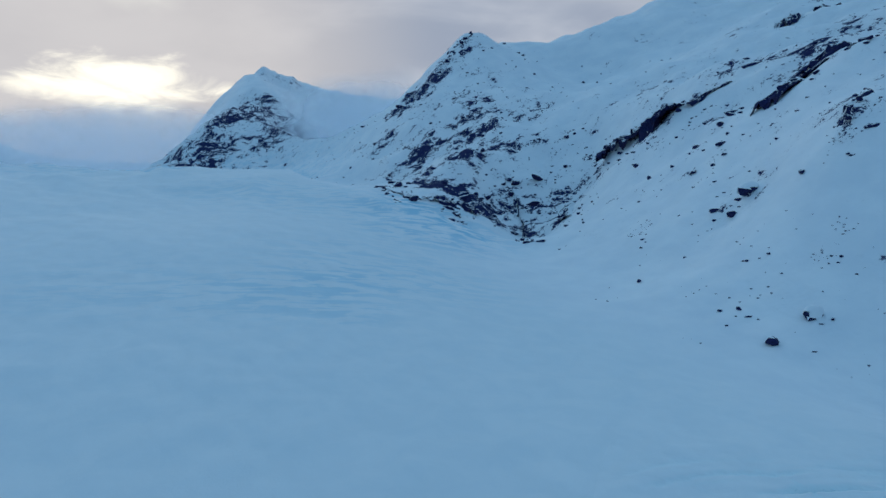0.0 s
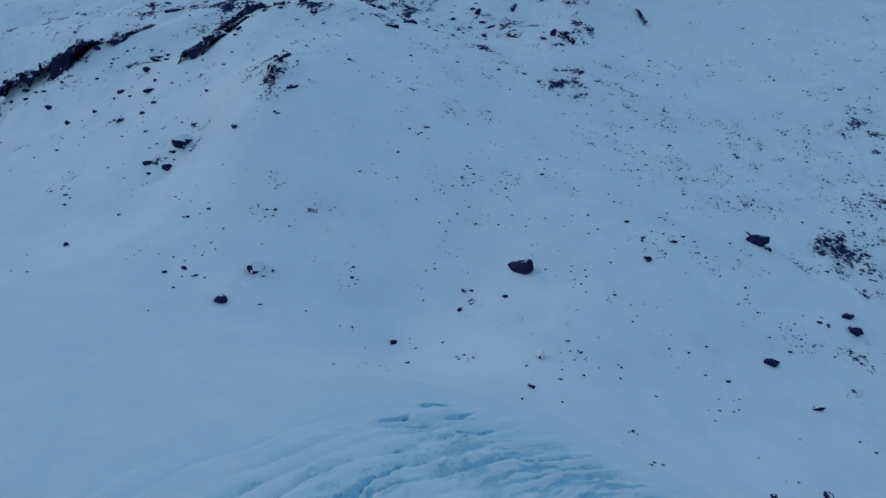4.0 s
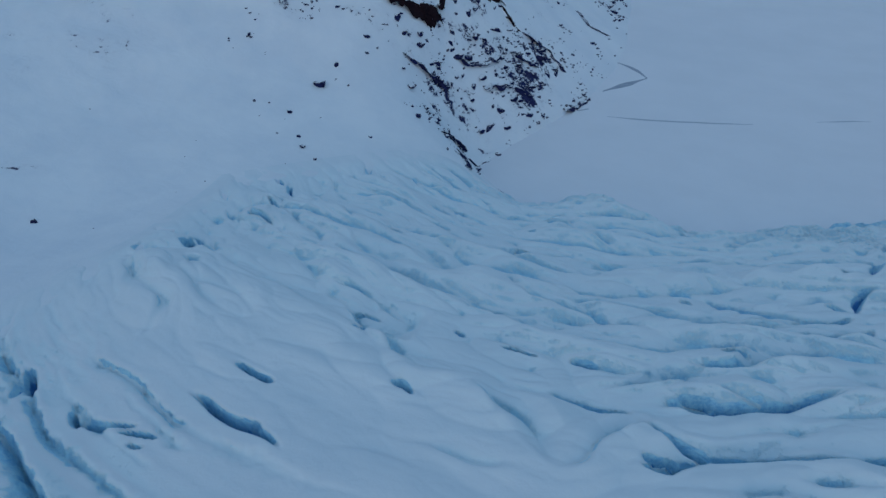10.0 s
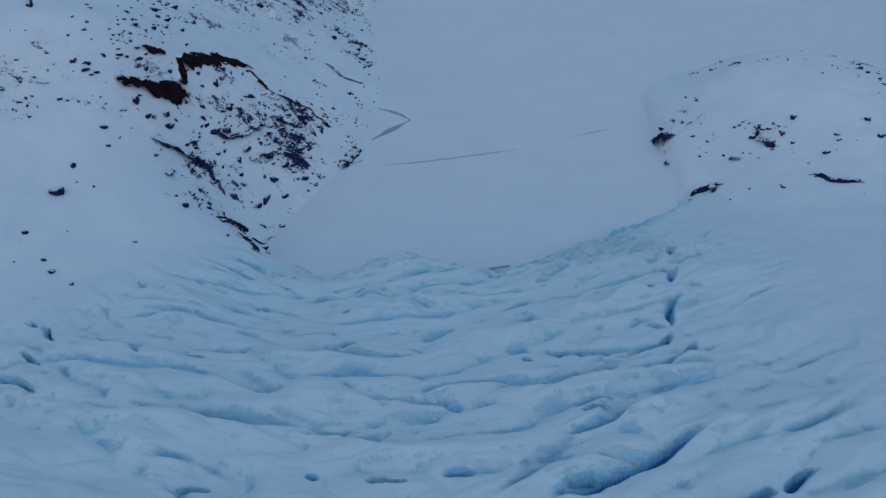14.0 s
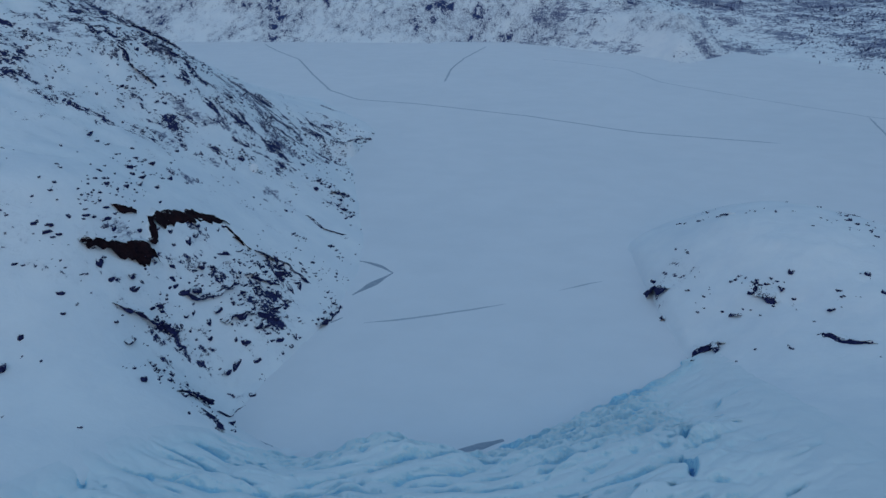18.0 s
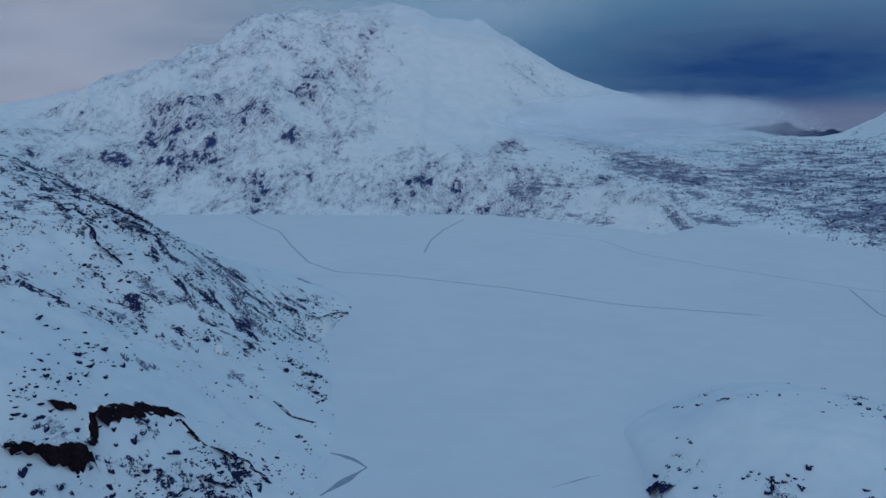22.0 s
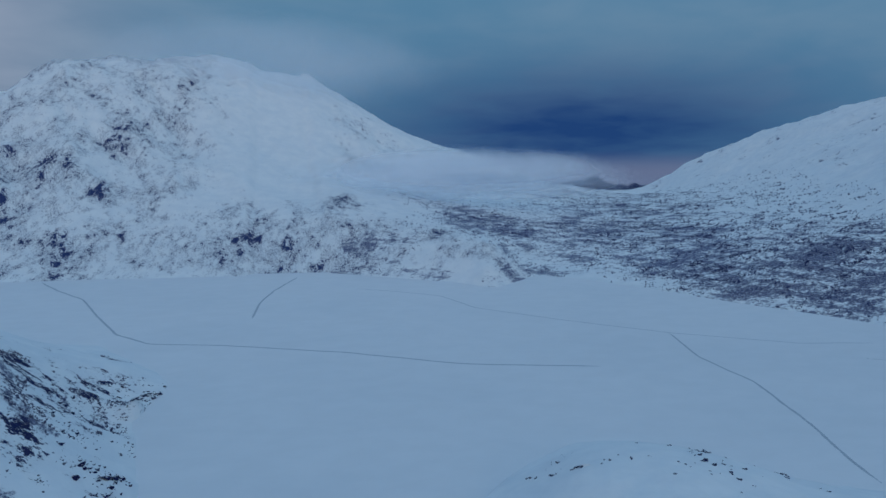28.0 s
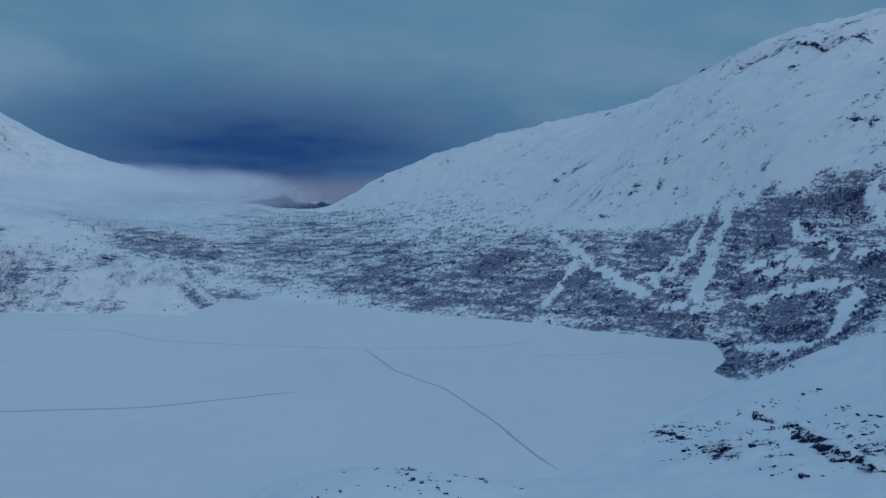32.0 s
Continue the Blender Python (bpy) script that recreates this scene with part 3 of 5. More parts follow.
ROCKY_EAST = [(300, 288, 22, 0.7), (270, 236, 26, 0.7), (285, 205, 26, 0.5), (255, 180, 26, 0.5), (948, 928, 90, 0.72), (846, 792, 70, 0.6),
              (935, 937, 24, 0.9), (965, 929, 30, 0.85), (816, 725, 20, 0.8), (824, 691, 16, 0.8), (826, 645, 16, 0.8), (760, 508, 24, 0.75), (1068, 500, 45, 0.9), (1062, 468, 45, 0.9), (933, 1109, 30, 0.7), (1150, 640, 90, 0.8), (1300, 850, 80, 0.6), (34, 262, 12, 0.6), (1000, 700, 120, 0.45), (42, 215, 10, 0.6)]
SCRUBBY_NORTH = [(311, 1179, 70, 0.85), (256, 1285, 90, 0.8), (256, 1100, 90, 0.85), (300, 930, 40, 1.0), (250, 900, 22, 0.9), (110, 1050, 60, 0.7), (200, 1010, 50, 0.55), (330, 1180, 90, 0.7), (216, 862, 22, 0.7),
                 (450, 1060, 160, 0.85), (560, 1300, 200, 0.8), (700, 1600, 220, 0.6), (900, 1900, 200, 0.5)]
SCRUBBY_EAST = [(480, 720, 110, 0.95), (560, 600, 110, 1.0), (570, 454, 95, 1.2), (562, 342, 90, 1.2), (515, 275, 60, 1.2), (600, 400, 90, 1.2), (620, 300, 110, 1.2), (680, 350, 90, 1.1), (622, 560, 100, 1.0), (600, 760, 130, 0.85), (686, 700, 110, 0.8),
                (573, 941, 170, 0.85), (470, 840, 90, 0.9), (700, 1100, 220, 0.7), (850, 1450, 260, 0.6), (720, 500, 80, 0.9), (735, 400, 90, 1.0), (745, 330, 80, 1.1), (700, 250, 120, 1.0),
                (640, 400, 100, 1.05), (650, 300, 90, 1.1), (440, 290, 24, 0.8), (505, 360, 34, 1.1), (455, 330, 24, 1.0), (470, 300, 30, 0.9)]
SCRUBBY_WEST = [
    (-192, 477, 15, 1.1), (-158, 394, 12, 1.1), (-148, 381, 9, 1.2), (-140, 386, 7, 1.0), (-164, 349, 8, 0.9), (-175, 339, 7, 0.9), (-175, 305, 7, 0.9), (-157, 310, 7, 0.9),
    (-201, 339, 8, 0.8), (-194, 345, 8, 0.8), (-221, 343, 12, 1.0), (-235, 340, 10, 1.0), (-154, 585, 12, 0.8), (-135, 529, 12, 0.9), (-181, 336, 6, 0.8), (-134, 317, 7, 0.9),
    (-155, 214, 6, 1.0), (-157, 276, 6, 0.9), (-150, 450, 26, 0.8), (-204, 369, 12, 1.0), (-232, 322, 10, 0.9), (-212, 296, 8, 0.8), (-240, 400, 40, 0.8)]
SCRUBBY_WEST += [
    (-180, 430, 20, 0.9), (-138, 420, 9, 0.8), (-126, 480, 12, 0.9)]


ICY = [(-112, -425, 14, 1.0), (-115, -407, 14, 1.0), (-123, -377, 14, 1.0), (-129, -352, 11, 1.0), (-34, -194, 12, 0.35), (-118, -385, 40, 0.9), (-100, -335, 30, 0.6), (120, -820, 160, 0.8), (0, -770, 110, 0.7), (-60, -250, 40, 0.35), (-40, -420, 60, 0.3), (-2, -207, 18, 0.3), (-26, -222, 18, 0.3), (-44, -228, 16, 0.35), (-20, -205, 20, 0.25), (30, -220, 25, 0.25)]


def rockiness(x, y):
    face = 0.60 * smooth(1040, 1100, y) * np.maximum(smooth(-90, -220, x), smooth(190, 40, x) * smooth(1240, 1150, y)) * smooth(-900, -700, x) + 0.58 * smooth(-108, -138, x) * smooth(225, 300, y) * smooth(620, 520, y) + 0.30 * smooth(-170, -230, x) * smooth(-190, -320, y) * smooth(-600, -440, y) + 0.22 * smooth(-165, -240, x) * smooth(560, 480, y) + 0.42 * smooth(560, 760, x)
    stream = smooth(-150, -110, x) * smooth(260, 180, x) * smooth(-1500, -1200, y) * smooth(190, 150, y)
    return np.maximum(face, blobs(x, y, ROCKY_NORTH + ROCKY_SOUTH + ROCKY_WEST + ROCKY_EAST)) * (1 - stream * smooth(-880, -840, y) * (1 - smooth(-130, -170, x)))


# bare snow chutes and glades in the scrub: a line and half its width
CHUTES = [([(746, 498), (729, 493), (692, 482), (658, 471), (620, 456), (591, 446)], 4.1), ([(728, 521), (677, 505), (623, 495), (612, 530)], 2.2), ([(725, 772), (664, 662), (630, 606), (600, 545), (572, 493)], 3.8), ([(657, 514), (632, 508), (608, 509), (590, 480)], 2.6),
          ([(631, 430), (642, 407), (649, 386), (634, 363)], 2.6), ([(589, 303), (502, 283), (482, 295), (518, 357)], 4.5), ([(690, 404), (668, 372), (655, 340)], 2.6), ([(720, 340), (690, 320), (670, 290)], 2.6), ([(640, 640), (560, 600), (520, 590)], 2.2),
          ([(604, 287), (605, 337), (590, 397)], 2.2), ([(647, 302), (642, 353), (625, 400)], 2.6), ([(590, 397), (560, 470)], 1.5)]


# gullies and foots of slopes where scrub has gathered
DRAWS = [([(60, 1074), (75, 1027)], 14), ([(92, 1079), (91, 1007)], 14), ([(125, 1051), (94, 1010)], 14), ([(150, 1025), (104, 984)], 16), ([(39, 1030), (125, 962), (172, 922)], 12), ([(266, 968), (280, 940), (293, 930)], 20),
         ([(246, 1290), (250, 1165), (282, 1088), (281, 996)], 18), ([(386, 1181), (470, 1205), (549, 1230)], 16)]


def scrubbiness(x, y):
    s = np.maximum(blobs(x, y, SCRUBBY_NORTH + [(a, b, r, k * (0.8 if b > 800 else 1)) for a, b, r, k in SCRUBBY_EAST] + [(a, b, 0.95 * r, k) for a, b, r, k in SCRUBBY_WEST]), 0.34 * smooth(-120, -150, x) * smooth(270, 320, y) * smooth(620, 520, y))
    for line, half in DRAWS:
        s = np.maximum(s, 0.85 * smooth(half * 1.4, half * 0.5, along_line(x + 4 * perlin(x / 12, y / 12, 27), y + 4 * perlin(x / 12, y / 12, 28), line)))
    s = s * np.where((y < 780) & (x > 300), smooth(756, 728, x + 16 * perlin(x / 35, y / 22, 19)), 1)
    for line, half in CHUTES:
        s = s * smooth(half * 0.2, half * 2.1, along_line(x + 7 * fbm(x, y, 22, 3, 17), y + 7 * fbm(x, y, 22, 3, 18), line))
    return s


def within_ice(x, y):
    """1 on the broken part of the glacier, falling to 0 over some metres at its rim."""
    west = np.interp(y, [-120, -90, -60, -20, 13, 50, 95, 150, 172, 200], [-134, -146, -150, -142, -138, -142, -156, -124, -100, -95])
    east = np.interp(y, [-120, -60, 0, 40, 120, 160, 200, 215], [-70, -30, 20, 40, 46, 48, 46, 44])
    return smooth(0, 24, x - west) * smooth(0, 16, east - x) * smooth(-112, -66, y + 0.25 * (x + 100))


def relief(x, y, z, d):
    """Humps, ribs and gullies that the landform carries."""
    near = smooth(0, 30, d)
    high = smooth(40, 170, z) * smooth(250, 700, np.hypot(x + 30, y - 100))
    wild = rockiness(x, y)
    a = high * (0.45 + 0.9 * wild) * (16 * (ridged(x + 0.4 * y, y * 0.6, 150, 5, 3) - 0.92) + 4 * fbm(x, y, 40, 3, 11))
    stream = smooth(-160, -120, x) * smooth(260, 180, x) * smooth(190, 100, y)
    b = (1 - high) * ((1.5 - 1.1 * stream) * fbm(x, y, 45, 3, 21) + 0.5 * fbm(x, y, 11, 3, 31) + wild * 2.2 * (ridged(x, y, 16, 4, 41) - 0.7))
    knoll = np.exp(-((x - 70) ** 2 + (y - 245) ** 2) / 55 ** 2) * smooth(0, 12, d) * (1.3 * fbm(x, y, 13, 4, 171) + 0.5 * ridged(x, y, 6, 2, 175) - 0.5)
    return knoll + near * (a + b * (0.35 + 0.65 * smooth(-150, -190, x) + 0.65 * smooth(20, 60, x) + 0.5 * smooth(0, -200, y)).clip(0, 1))


def ground_height(x, y):
    z, d = land(x, y), shore_distance(x, y)
    h = np.maximum(z + relief(x, y, z, d), 0.12 + 0.02 * np.minimum(d, 40))
    h = h - 9 * smooth(0.45, 1.0, within_ice(x, y))
    return np.where(d > 0, h, np.maximum(-6, d * 0.5))


# ---------------------------------------------------------------- meshes


def mesh_from(name, co, faces, mat, shade=True):
    me = bpy.data.meshes.new(name)
    co, faces = np.asarray(co, np.float32), np.asarray(faces, np.int32)
    me.vertices.add(len(co))
    me.vertices.foreach_set("co", co.ravel())
    k = faces.shape[1]
    me.loops.add(faces.size)
    me.loops.foreach_set("vertex_index", faces.ravel())
    me.polygons.add(len(faces))
    me.polygons.foreach_set("loop_start", np.arange(0, faces.size, k, dtype=np.int32))
    me.update(calc_edges=True)
    me.materials.append(mat)
    if shade:
        me.shade_smooth()
    return me


def grid_faces(rows, cols, wrap=False):
    i = np.arange(rows * cols).reshape(rows, cols)
    if wrap:
        j = np.roll(i, -1, 1)
        return np.stack([i[:-1], i[1:], j[1:], j[:-1]], -1).reshape(-1, 4)
    return np.stack([i[:-1, :-1], i[:-1, 1:], i[1:, 1:], i[1:, :-1]], -1).reshape(-1, 4)


def shade_by(me, name, values):
    me.attributes.new(name, "FLOAT", "POINT").data.foreach_set("value", np.asarray(values, np.float32))


# the ground: one sheet to the horizon, finer towards its middle
turn = np.radians(np.arange(0, 360, 0.3))
rings = 16 * 1.0108 ** np.arange(0, 530)
gr, ga = np.meshgrid(rings, turn, indexing="ij")
gx, gy = (-60 + gr * np.cos(ga)).ravel(), (20 + gr * np.sin(ga)).ravel()
gz = ground_height(gx, gy)
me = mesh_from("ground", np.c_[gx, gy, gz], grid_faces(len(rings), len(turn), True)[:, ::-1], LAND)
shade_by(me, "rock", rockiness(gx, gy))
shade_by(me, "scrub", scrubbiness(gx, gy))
shade_by(me, "ice", np.clip(blobs(gx, gy, ICY), 0, 1))
shade_by(me, "firn", smooth(-165, -95, gx + 0.16 * np.minimum(gy + 120, 0)) * smooth(190, 60, gx) * smooth(-900, -700, gy) * smooth(170, 120, gy))
tagged(new("ground", me), "snow-covered mountain land with bare dark rock and scrub", "ground", kind="structure")

# the lake's frozen sheet
lx, ly = np.meshgrid(np.linspace(-700, 600, 66), np.linspace(140, 1110, 50), indexing="ij")
me = mesh_from("lake", np.c_[lx.ravel(), ly.ravel(), np.zeros(lx.size)], grid_faces(66, 50)[:, ::-1], LAKE)
tagged(new("lake", me), "frozen lake under a flat sheet of snow", "lake", kind="structure")

# ---------------------------------------------------------------- the broken glacier


def lips(x, y, along_x, u, pitch, seed, reach, lean, steep, longest=30.0, ragged=0.0):
    """Rows of fins cut off sharply on one side: how far down the cut (0 to 1), the slot at its foot,
    how wide it gapes, and the way from one lip to the next. A negative steep puts the sharp side first."""
    f, row = u - np.floor(u), np.floor(u)
    along = perlin(along_x / longest + row * 7.31, row * 3.17 + 0.5, seed) + (0.5 - 0.15 * (ragged > 0)) * perlin(along_x / 7 + row * 2.7, row * 1.9 + 0.5, seed + 1)
    gape = smooth(-0.10, reach, along)
    s = (f - 0.5) * pitch + 0.45 * perlin(x / 5, y / 5, seed + 2) + ragged * (perlin(x / 1.6, y / 1.6, seed + 3) + 0.6 * perlin(x / 0.7, y / 0.7, seed + 4))
    s = s if steep > 0 else -s
    wide = np.minimum(0.3 + lean * gape, 0.5 * pitch - 0.6)
    down = np.where(s < 0, np.clip(1 + s / wide, 0, 1) ** 1.25, smooth(abs(steep), 0.0, s)) * smooth(0.0, 0.25, gape)
    slot = np.exp(-(s / (0.30 + 0.35 * gape)) ** 2) * smooth(0.35, 0.8, gape)
    way = (np.sign(steep) * (f - 0.5)) % 1.0
    return down, slot, gape, way


def crevasses(x, y):
    """Depth of the cuts and height of the billows between them, and how bare the ice lies (0 to 1)."""
    wx, wy = x + 2.5 * fbm(x, y, 38, 3, 51), y + 2.0 * fbm(x, y, 34, 2, 61)
    arc = wy - 0.0042 * (wx + 65) ** 2 + 0.2 * fbm(x, y, 7, 2, 71)
    west = smooth(34, -14, y + 0.25 * (x + 100)) * smooth(-48, -84, x) * smooth(-106, -52, y + 0.35 * (x + 100))
    west = west * (0.3 + 0.7 * smooth(-142, -114, x)) * smooth(-148, -132, x)
    lake = smooth(5, 55, y) * (0.3 * smooth(52, 30, x) + 0.7 * smooth(30, 5, x)) * (1 - 0.8 * west)
    out_z, out_i = np.zeros(len(x)), np.zeros(len(x))
    # away from the bend the cuts close to slits
    shut = 0.38 + 0.62 * smooth(10, -16, y + 0.25 * (x + 100))
    crumble = np.floor(3 * perlin(wx / 2.6, wy / 1.9, 101)) / 3 + 0.6 * perlin(x / 1.1, y / 1.1, 111)
    flecks = perlin(x / 3.1, y / 2.2, 103) + 0.5 * perlin(x / 1.2, y / 1.2, 104)
    for k, (pitch, seed, deep, swell, lean) in enumerate(((9.0, 81, 3.0, 1.4, 4.4), (4.7, 91, 1.2, 0.45, 2.0))):
        u = arc / pitch + 0.35 * k + 0.42 * fbm(x, y, 52, 2, seed) + 0.22 * perlin(x / 21, y / 21, seed + 9)
        down, slot, gape, way = lips(x, y, wx, u, pitch, seed + 5, 0.45, 1.05 * lean * shut, 0.9, 36.0, 0.34)
        crown = gape * np.maximum(1 - 2 * way, 0) ** 0.9 * smooth(0.0, 0.04, way) + 0.25 * (1 - gape) * np.sin(2 * np.pi * way) ** 2
        out_z += west * (swell * crown - (0.35 + 0.65 * gape) * deep * (0.4 + 0.6 * shut) * down - 2.0 * slot * (1.0, 0.5)[k])
        bare = smooth(0.10, 0.34, down + 0.34 * flecks) * (0.35 + 0.65 * gape)
        out_z += west * 0.45 * crumble * bare
        out_i = np.maximum(out_i, west * np.maximum((0.55 + 0.45 * down + 0.2 * flecks) * bare * (1.0, 0.9)[k], 1.1 * slot))
    # soft blue strips drawn out along the cuts
    strips = smooth(0.0, 0.7, perlin(wx / 34, arc / 3.4, 145) + 0.4 * perlin(wx / 9, arc / 1.8, 146))
    out_i = np.maximum(out_i, 0.5 * strips * west)
    # towards the lake: crowded rounded billows, drawn out across the stream, with hollows behind their lips
    n1 = perlin(wx / 26 + 0.25 * perlin(x / 12, y / 12, 143), arc / 10.0, 141)
    n2 = perlin(wx / 13, arc / 5.2 + 0.6 * n1, 151)
    n3 = perlin(wx / 40, arc / 19, 161)
    n4 = perlin(wx / 4.5, arc / 2.0 + n2, 165)
    out_z += lake * (4.4 * np.abs(n1) ** 0.8 * (0.7 + 0.6 * n3) + 1.5 * np.abs(n2) ** 0.85 + 0.35 * np.abs(n4) + 2.0 * n3 - 1.6)
    for k, (pitch, seed, deep, lean) in enumerate(((13.0, 181, 3.6, 6.0), (7.5, 191, 1.5, 3.2))):
        u = arc / pitch + 0.6 * fbm(x, y, 26, 2, seed + 4) + 0.2 * k
        down, slot, gape, way = lips(x, y, wx, u, pitch, seed, 0.75, lean, -1.2, 22.0)
        out_z += lake * (1.1 * gape * np.maximum(1 - 2 * way, 0) ** 1.5 * (1.0, 0.5)[k] - deep * gape * down - 1.4 * slot * smooth(0.7, 1.0, gape))
        out_i = np.maximum(out_i, lake * gape * (0.55 * down + 0.5 * slot * smooth(0.7, 1.0, gape) + 0.2 * down * flecks))
    # rough broken ice where the cuts crowd, and blocks at the lake's edge
    crowd = west * smooth(-86, -114, x) * smooth(-144, -130, x)
    front = smooth(120, 152, y + 0.15 * x) * smooth(26, 8, x)
    block = np.floor(perlin(wx / 5, wy / 3.4, 101) * 4) / 4 + 0.5 * perlin(x / 2.2, y / 2.2, 111)
    heaped = np.floor(perlin(wx / 9, arc / 1.8, 105) * 4) / 4 + 0.5 * perlin(wx / 3, arc / 1.0, 106)
    out_z += crowd * 0.55 * heaped + front * 1.7 * block
    out_i = np.maximum(out_i, np.maximum(crowd * 0.75 * smooth(-0.25, 0.4, -heaped), front * 0.5 * smooth(-0.25, 0.4, -block)))
    return out_z, out_i


# single great cracks: the line, half its width and its depth
CRACKS = [
    ([(-12, 26), (-4, 31), (2, 37), (10, 41), (18, 46), (26, 54)], 0.75, 5.5), ([(-34, 41), (-24, 38), (-14, 43), (-5, 48)], 1.5, 4.5),
    ([(-33, 46), (-20, 52), (-8, 61)], 1.2, 3), ([(-46, 40), (-40, 42), (-36, 43.5)], 1.1, 3.5), ([(-143, 103), (-140, 101), (-135, 98)], 0.4, 2.6),
    ([(-136, 100), (-128, 93)], 0.4, 2.6), ([(-129, 84), (-119, 76)], 0.35, 2.4), ([(-125, 74), (-119, 70), (-112, 66)], 0.5, 3), ([(-64, 50), (-62, 49)], 0.5, 2.4),
    ([(-76, 40), (-74, 42.5)], 0.35, 2.4), ([(-32, 33), (-28, 34), (-24, 38)], 1.2, 4)]
CRACKS += [
    ([(-10, 45), (-4, 49)], 0.9, 3.5), ([(-4, 85), (0, 91)], 0.5, 3), ([(-109, -82), (-119, -79)], 0.35, 1.6), ([(-123, -79), (-131, -75)], 0.45, 2.0),
    ([(-107, -78), (-114, -75), (-123, -73), (-134, -70)], 0.95, 2.6), ([(-117, -69), (-127, -65)], 0.95, 2.4), ([(-135, -82), (-142, -81)], 0.3, 1.2),
    ([(-14, 86), (-7, 89), (-3, 97)], 1.6, 3.2), ([(-3, 101), (1, 112)], 1.1, 2.8), ([(2, 118), (3, 131)], 1.4, 3.0), ([(6, 137), (11, 150)], 1.2, 3.0),
    ([(-30, 90), (-20, 87), (-11, 88)], 1.2, 2.2), ([(-123, 96), (-112, 88), (-101, 80)], 1.1, 2.5)]
CRACKS += [
    ([(-88, 17), (-80, 16.5), (-71, 15)], 0.8, 3.5), ([(-117, 49), (-123, 54)], 1.0, 6.5), ([(-76, -44), (-86, -41), (-96, -38)], 1.7, 6),
    ([(-120, -15), (-107, -17), (-94, -19)], 1.3, 5), ([(-109, -4), (-99, -3)], 0.7, 3.5), ([(-112, 3), (-104, 2)], 0.6, 3), ([(-114, 12), (-107, 10)], 0.9, 4),
    ([(-96, 8), (-88, 10)], 0.6, 2.5)]

slits = random.Random(12)
for _ in range(38):
    x0, y0 = (slits.uniform(-118, 24), slits.uniform(18, 158)) if _ < 30 else (slits.uniform(-130, -76), slits.uniform(0, 30))
    turn0, half0 = 0.0084 * (x0 + 65) + slits.uniform(-0.35, 0.35), slits.uniform(1.2, 4.0)
    CRACKS.append(([(x0 - half0, y0 - half0 * turn0), (x0, y0 + slits.uniform(-0.4, 0.4)), (x0 + half0, y0 + half0 * turn0)], slits.uniform(0.25, 0.6), slits.uniform(1.6, 3.6)))
xs = np.arange(-158, 50, 0.3)
ys = np.concatenate([np.arange(-112, -84, 0.45), np.arange(-84, 64, 0.27), np.arange(64, 217, 0.42)])
ix, iy = np.meshgrid(xs, ys, indexing="ij")
shape = ix.shape
ix, iy = ix.ravel(), iy.ravel()
inside = within_ice(ix, iy)
on_ice = np.where(inside > 0)[0]
cz, ci = np.zeros(len(ix)), np.zeros(len(ix))
cz[on_ice], ci[on_ice] = crevasses(ix[on_ice], iy[on_ice])
jx = ix + 2.0 * perlin(ix / 11, iy / 11, 7)
jy = iy + 2.0 * perlin(ix / 11, iy / 11, 8)
gap_noise = np.clip(0.85 + 0.6 * perlin(ix / 9, iy / 9, 9), 0.25, 1.3)
for line, half, depth in CRACKS:
    box = np.array(line)
    q = np.where((jx > box[:, 0].min() - 7) & (jx < box[:, 0].max() + 7) & (jy > box[:, 1].min() - 7) & (jy < box[:, 1].max() + 7))[0]
    box = box if box[-1, 0] >= box[0, 0] else box[::-1]
    way, mid = (box[-1] - box[0]) / np.linalg.norm(box[-1] - box[0]), box.mean(0)
    run, off = (box - mid) @ way, (box - mid) @ np.array([-way[1], way[0]])
    p, d = (jx[q] - mid[0]) * way[0] + (jy[q] - mid[1]) * way[1], (jy[q] - mid[1]) * way[0] - (jx[q] - mid[0]) * way[1]
    # one side drops sharply, the other leans back; both close to a point at the ends
    d = (d - np.interp(p, run, off)) * (1 if mid[1] > 20 else -1)
    shut = smooth(1.0, 0.35, np.abs(2 * p / (run[-1] - run[0])) * 0.95)
    w = half * gap_noise[q] * (0.2 + 0.8 * shut)
    lean = np.where(d > 0, np.clip(1 - d / ((0.8 + 2.4 * w) if half > 0.9 else (0.5 + 0.5 * w)), 0, 1) ** 1.5, smooth(0.7 + 0.25 * w, 0.1, -d)) * shut
    slot = np.exp(-(np.abs(d - 0.15 * w) / (0.22 + 0.42 * w)) ** 2.6) * shut
    cz[q] -= depth * (0.45 * lean + 0.75 * slot)
    ci[q] = np.maximum(ci[q], np.maximum(0.8 * lean, 1.15 * smooth(0.15, 0.7, slot)))
sd = shore_distance(ix, iy)
plain = land(ix, iy)
fade = smooth(0.0, 0.3, inside)
iz = plain + relief(ix, iy, plain, sd) + inside * (cz + 0.3 * fbm(ix, iy, 14, 3, 121)) + 0.03 + 0.3 * fade - 2 * (1 - smooth(0.0, 0.03, inside))
iz = np.where(sd < 6, np.minimum(iz, np.maximum(-2, (sd - 0.5) * 6 + 4 * perlin(ix / 5, iy / 5, 131))), iz)
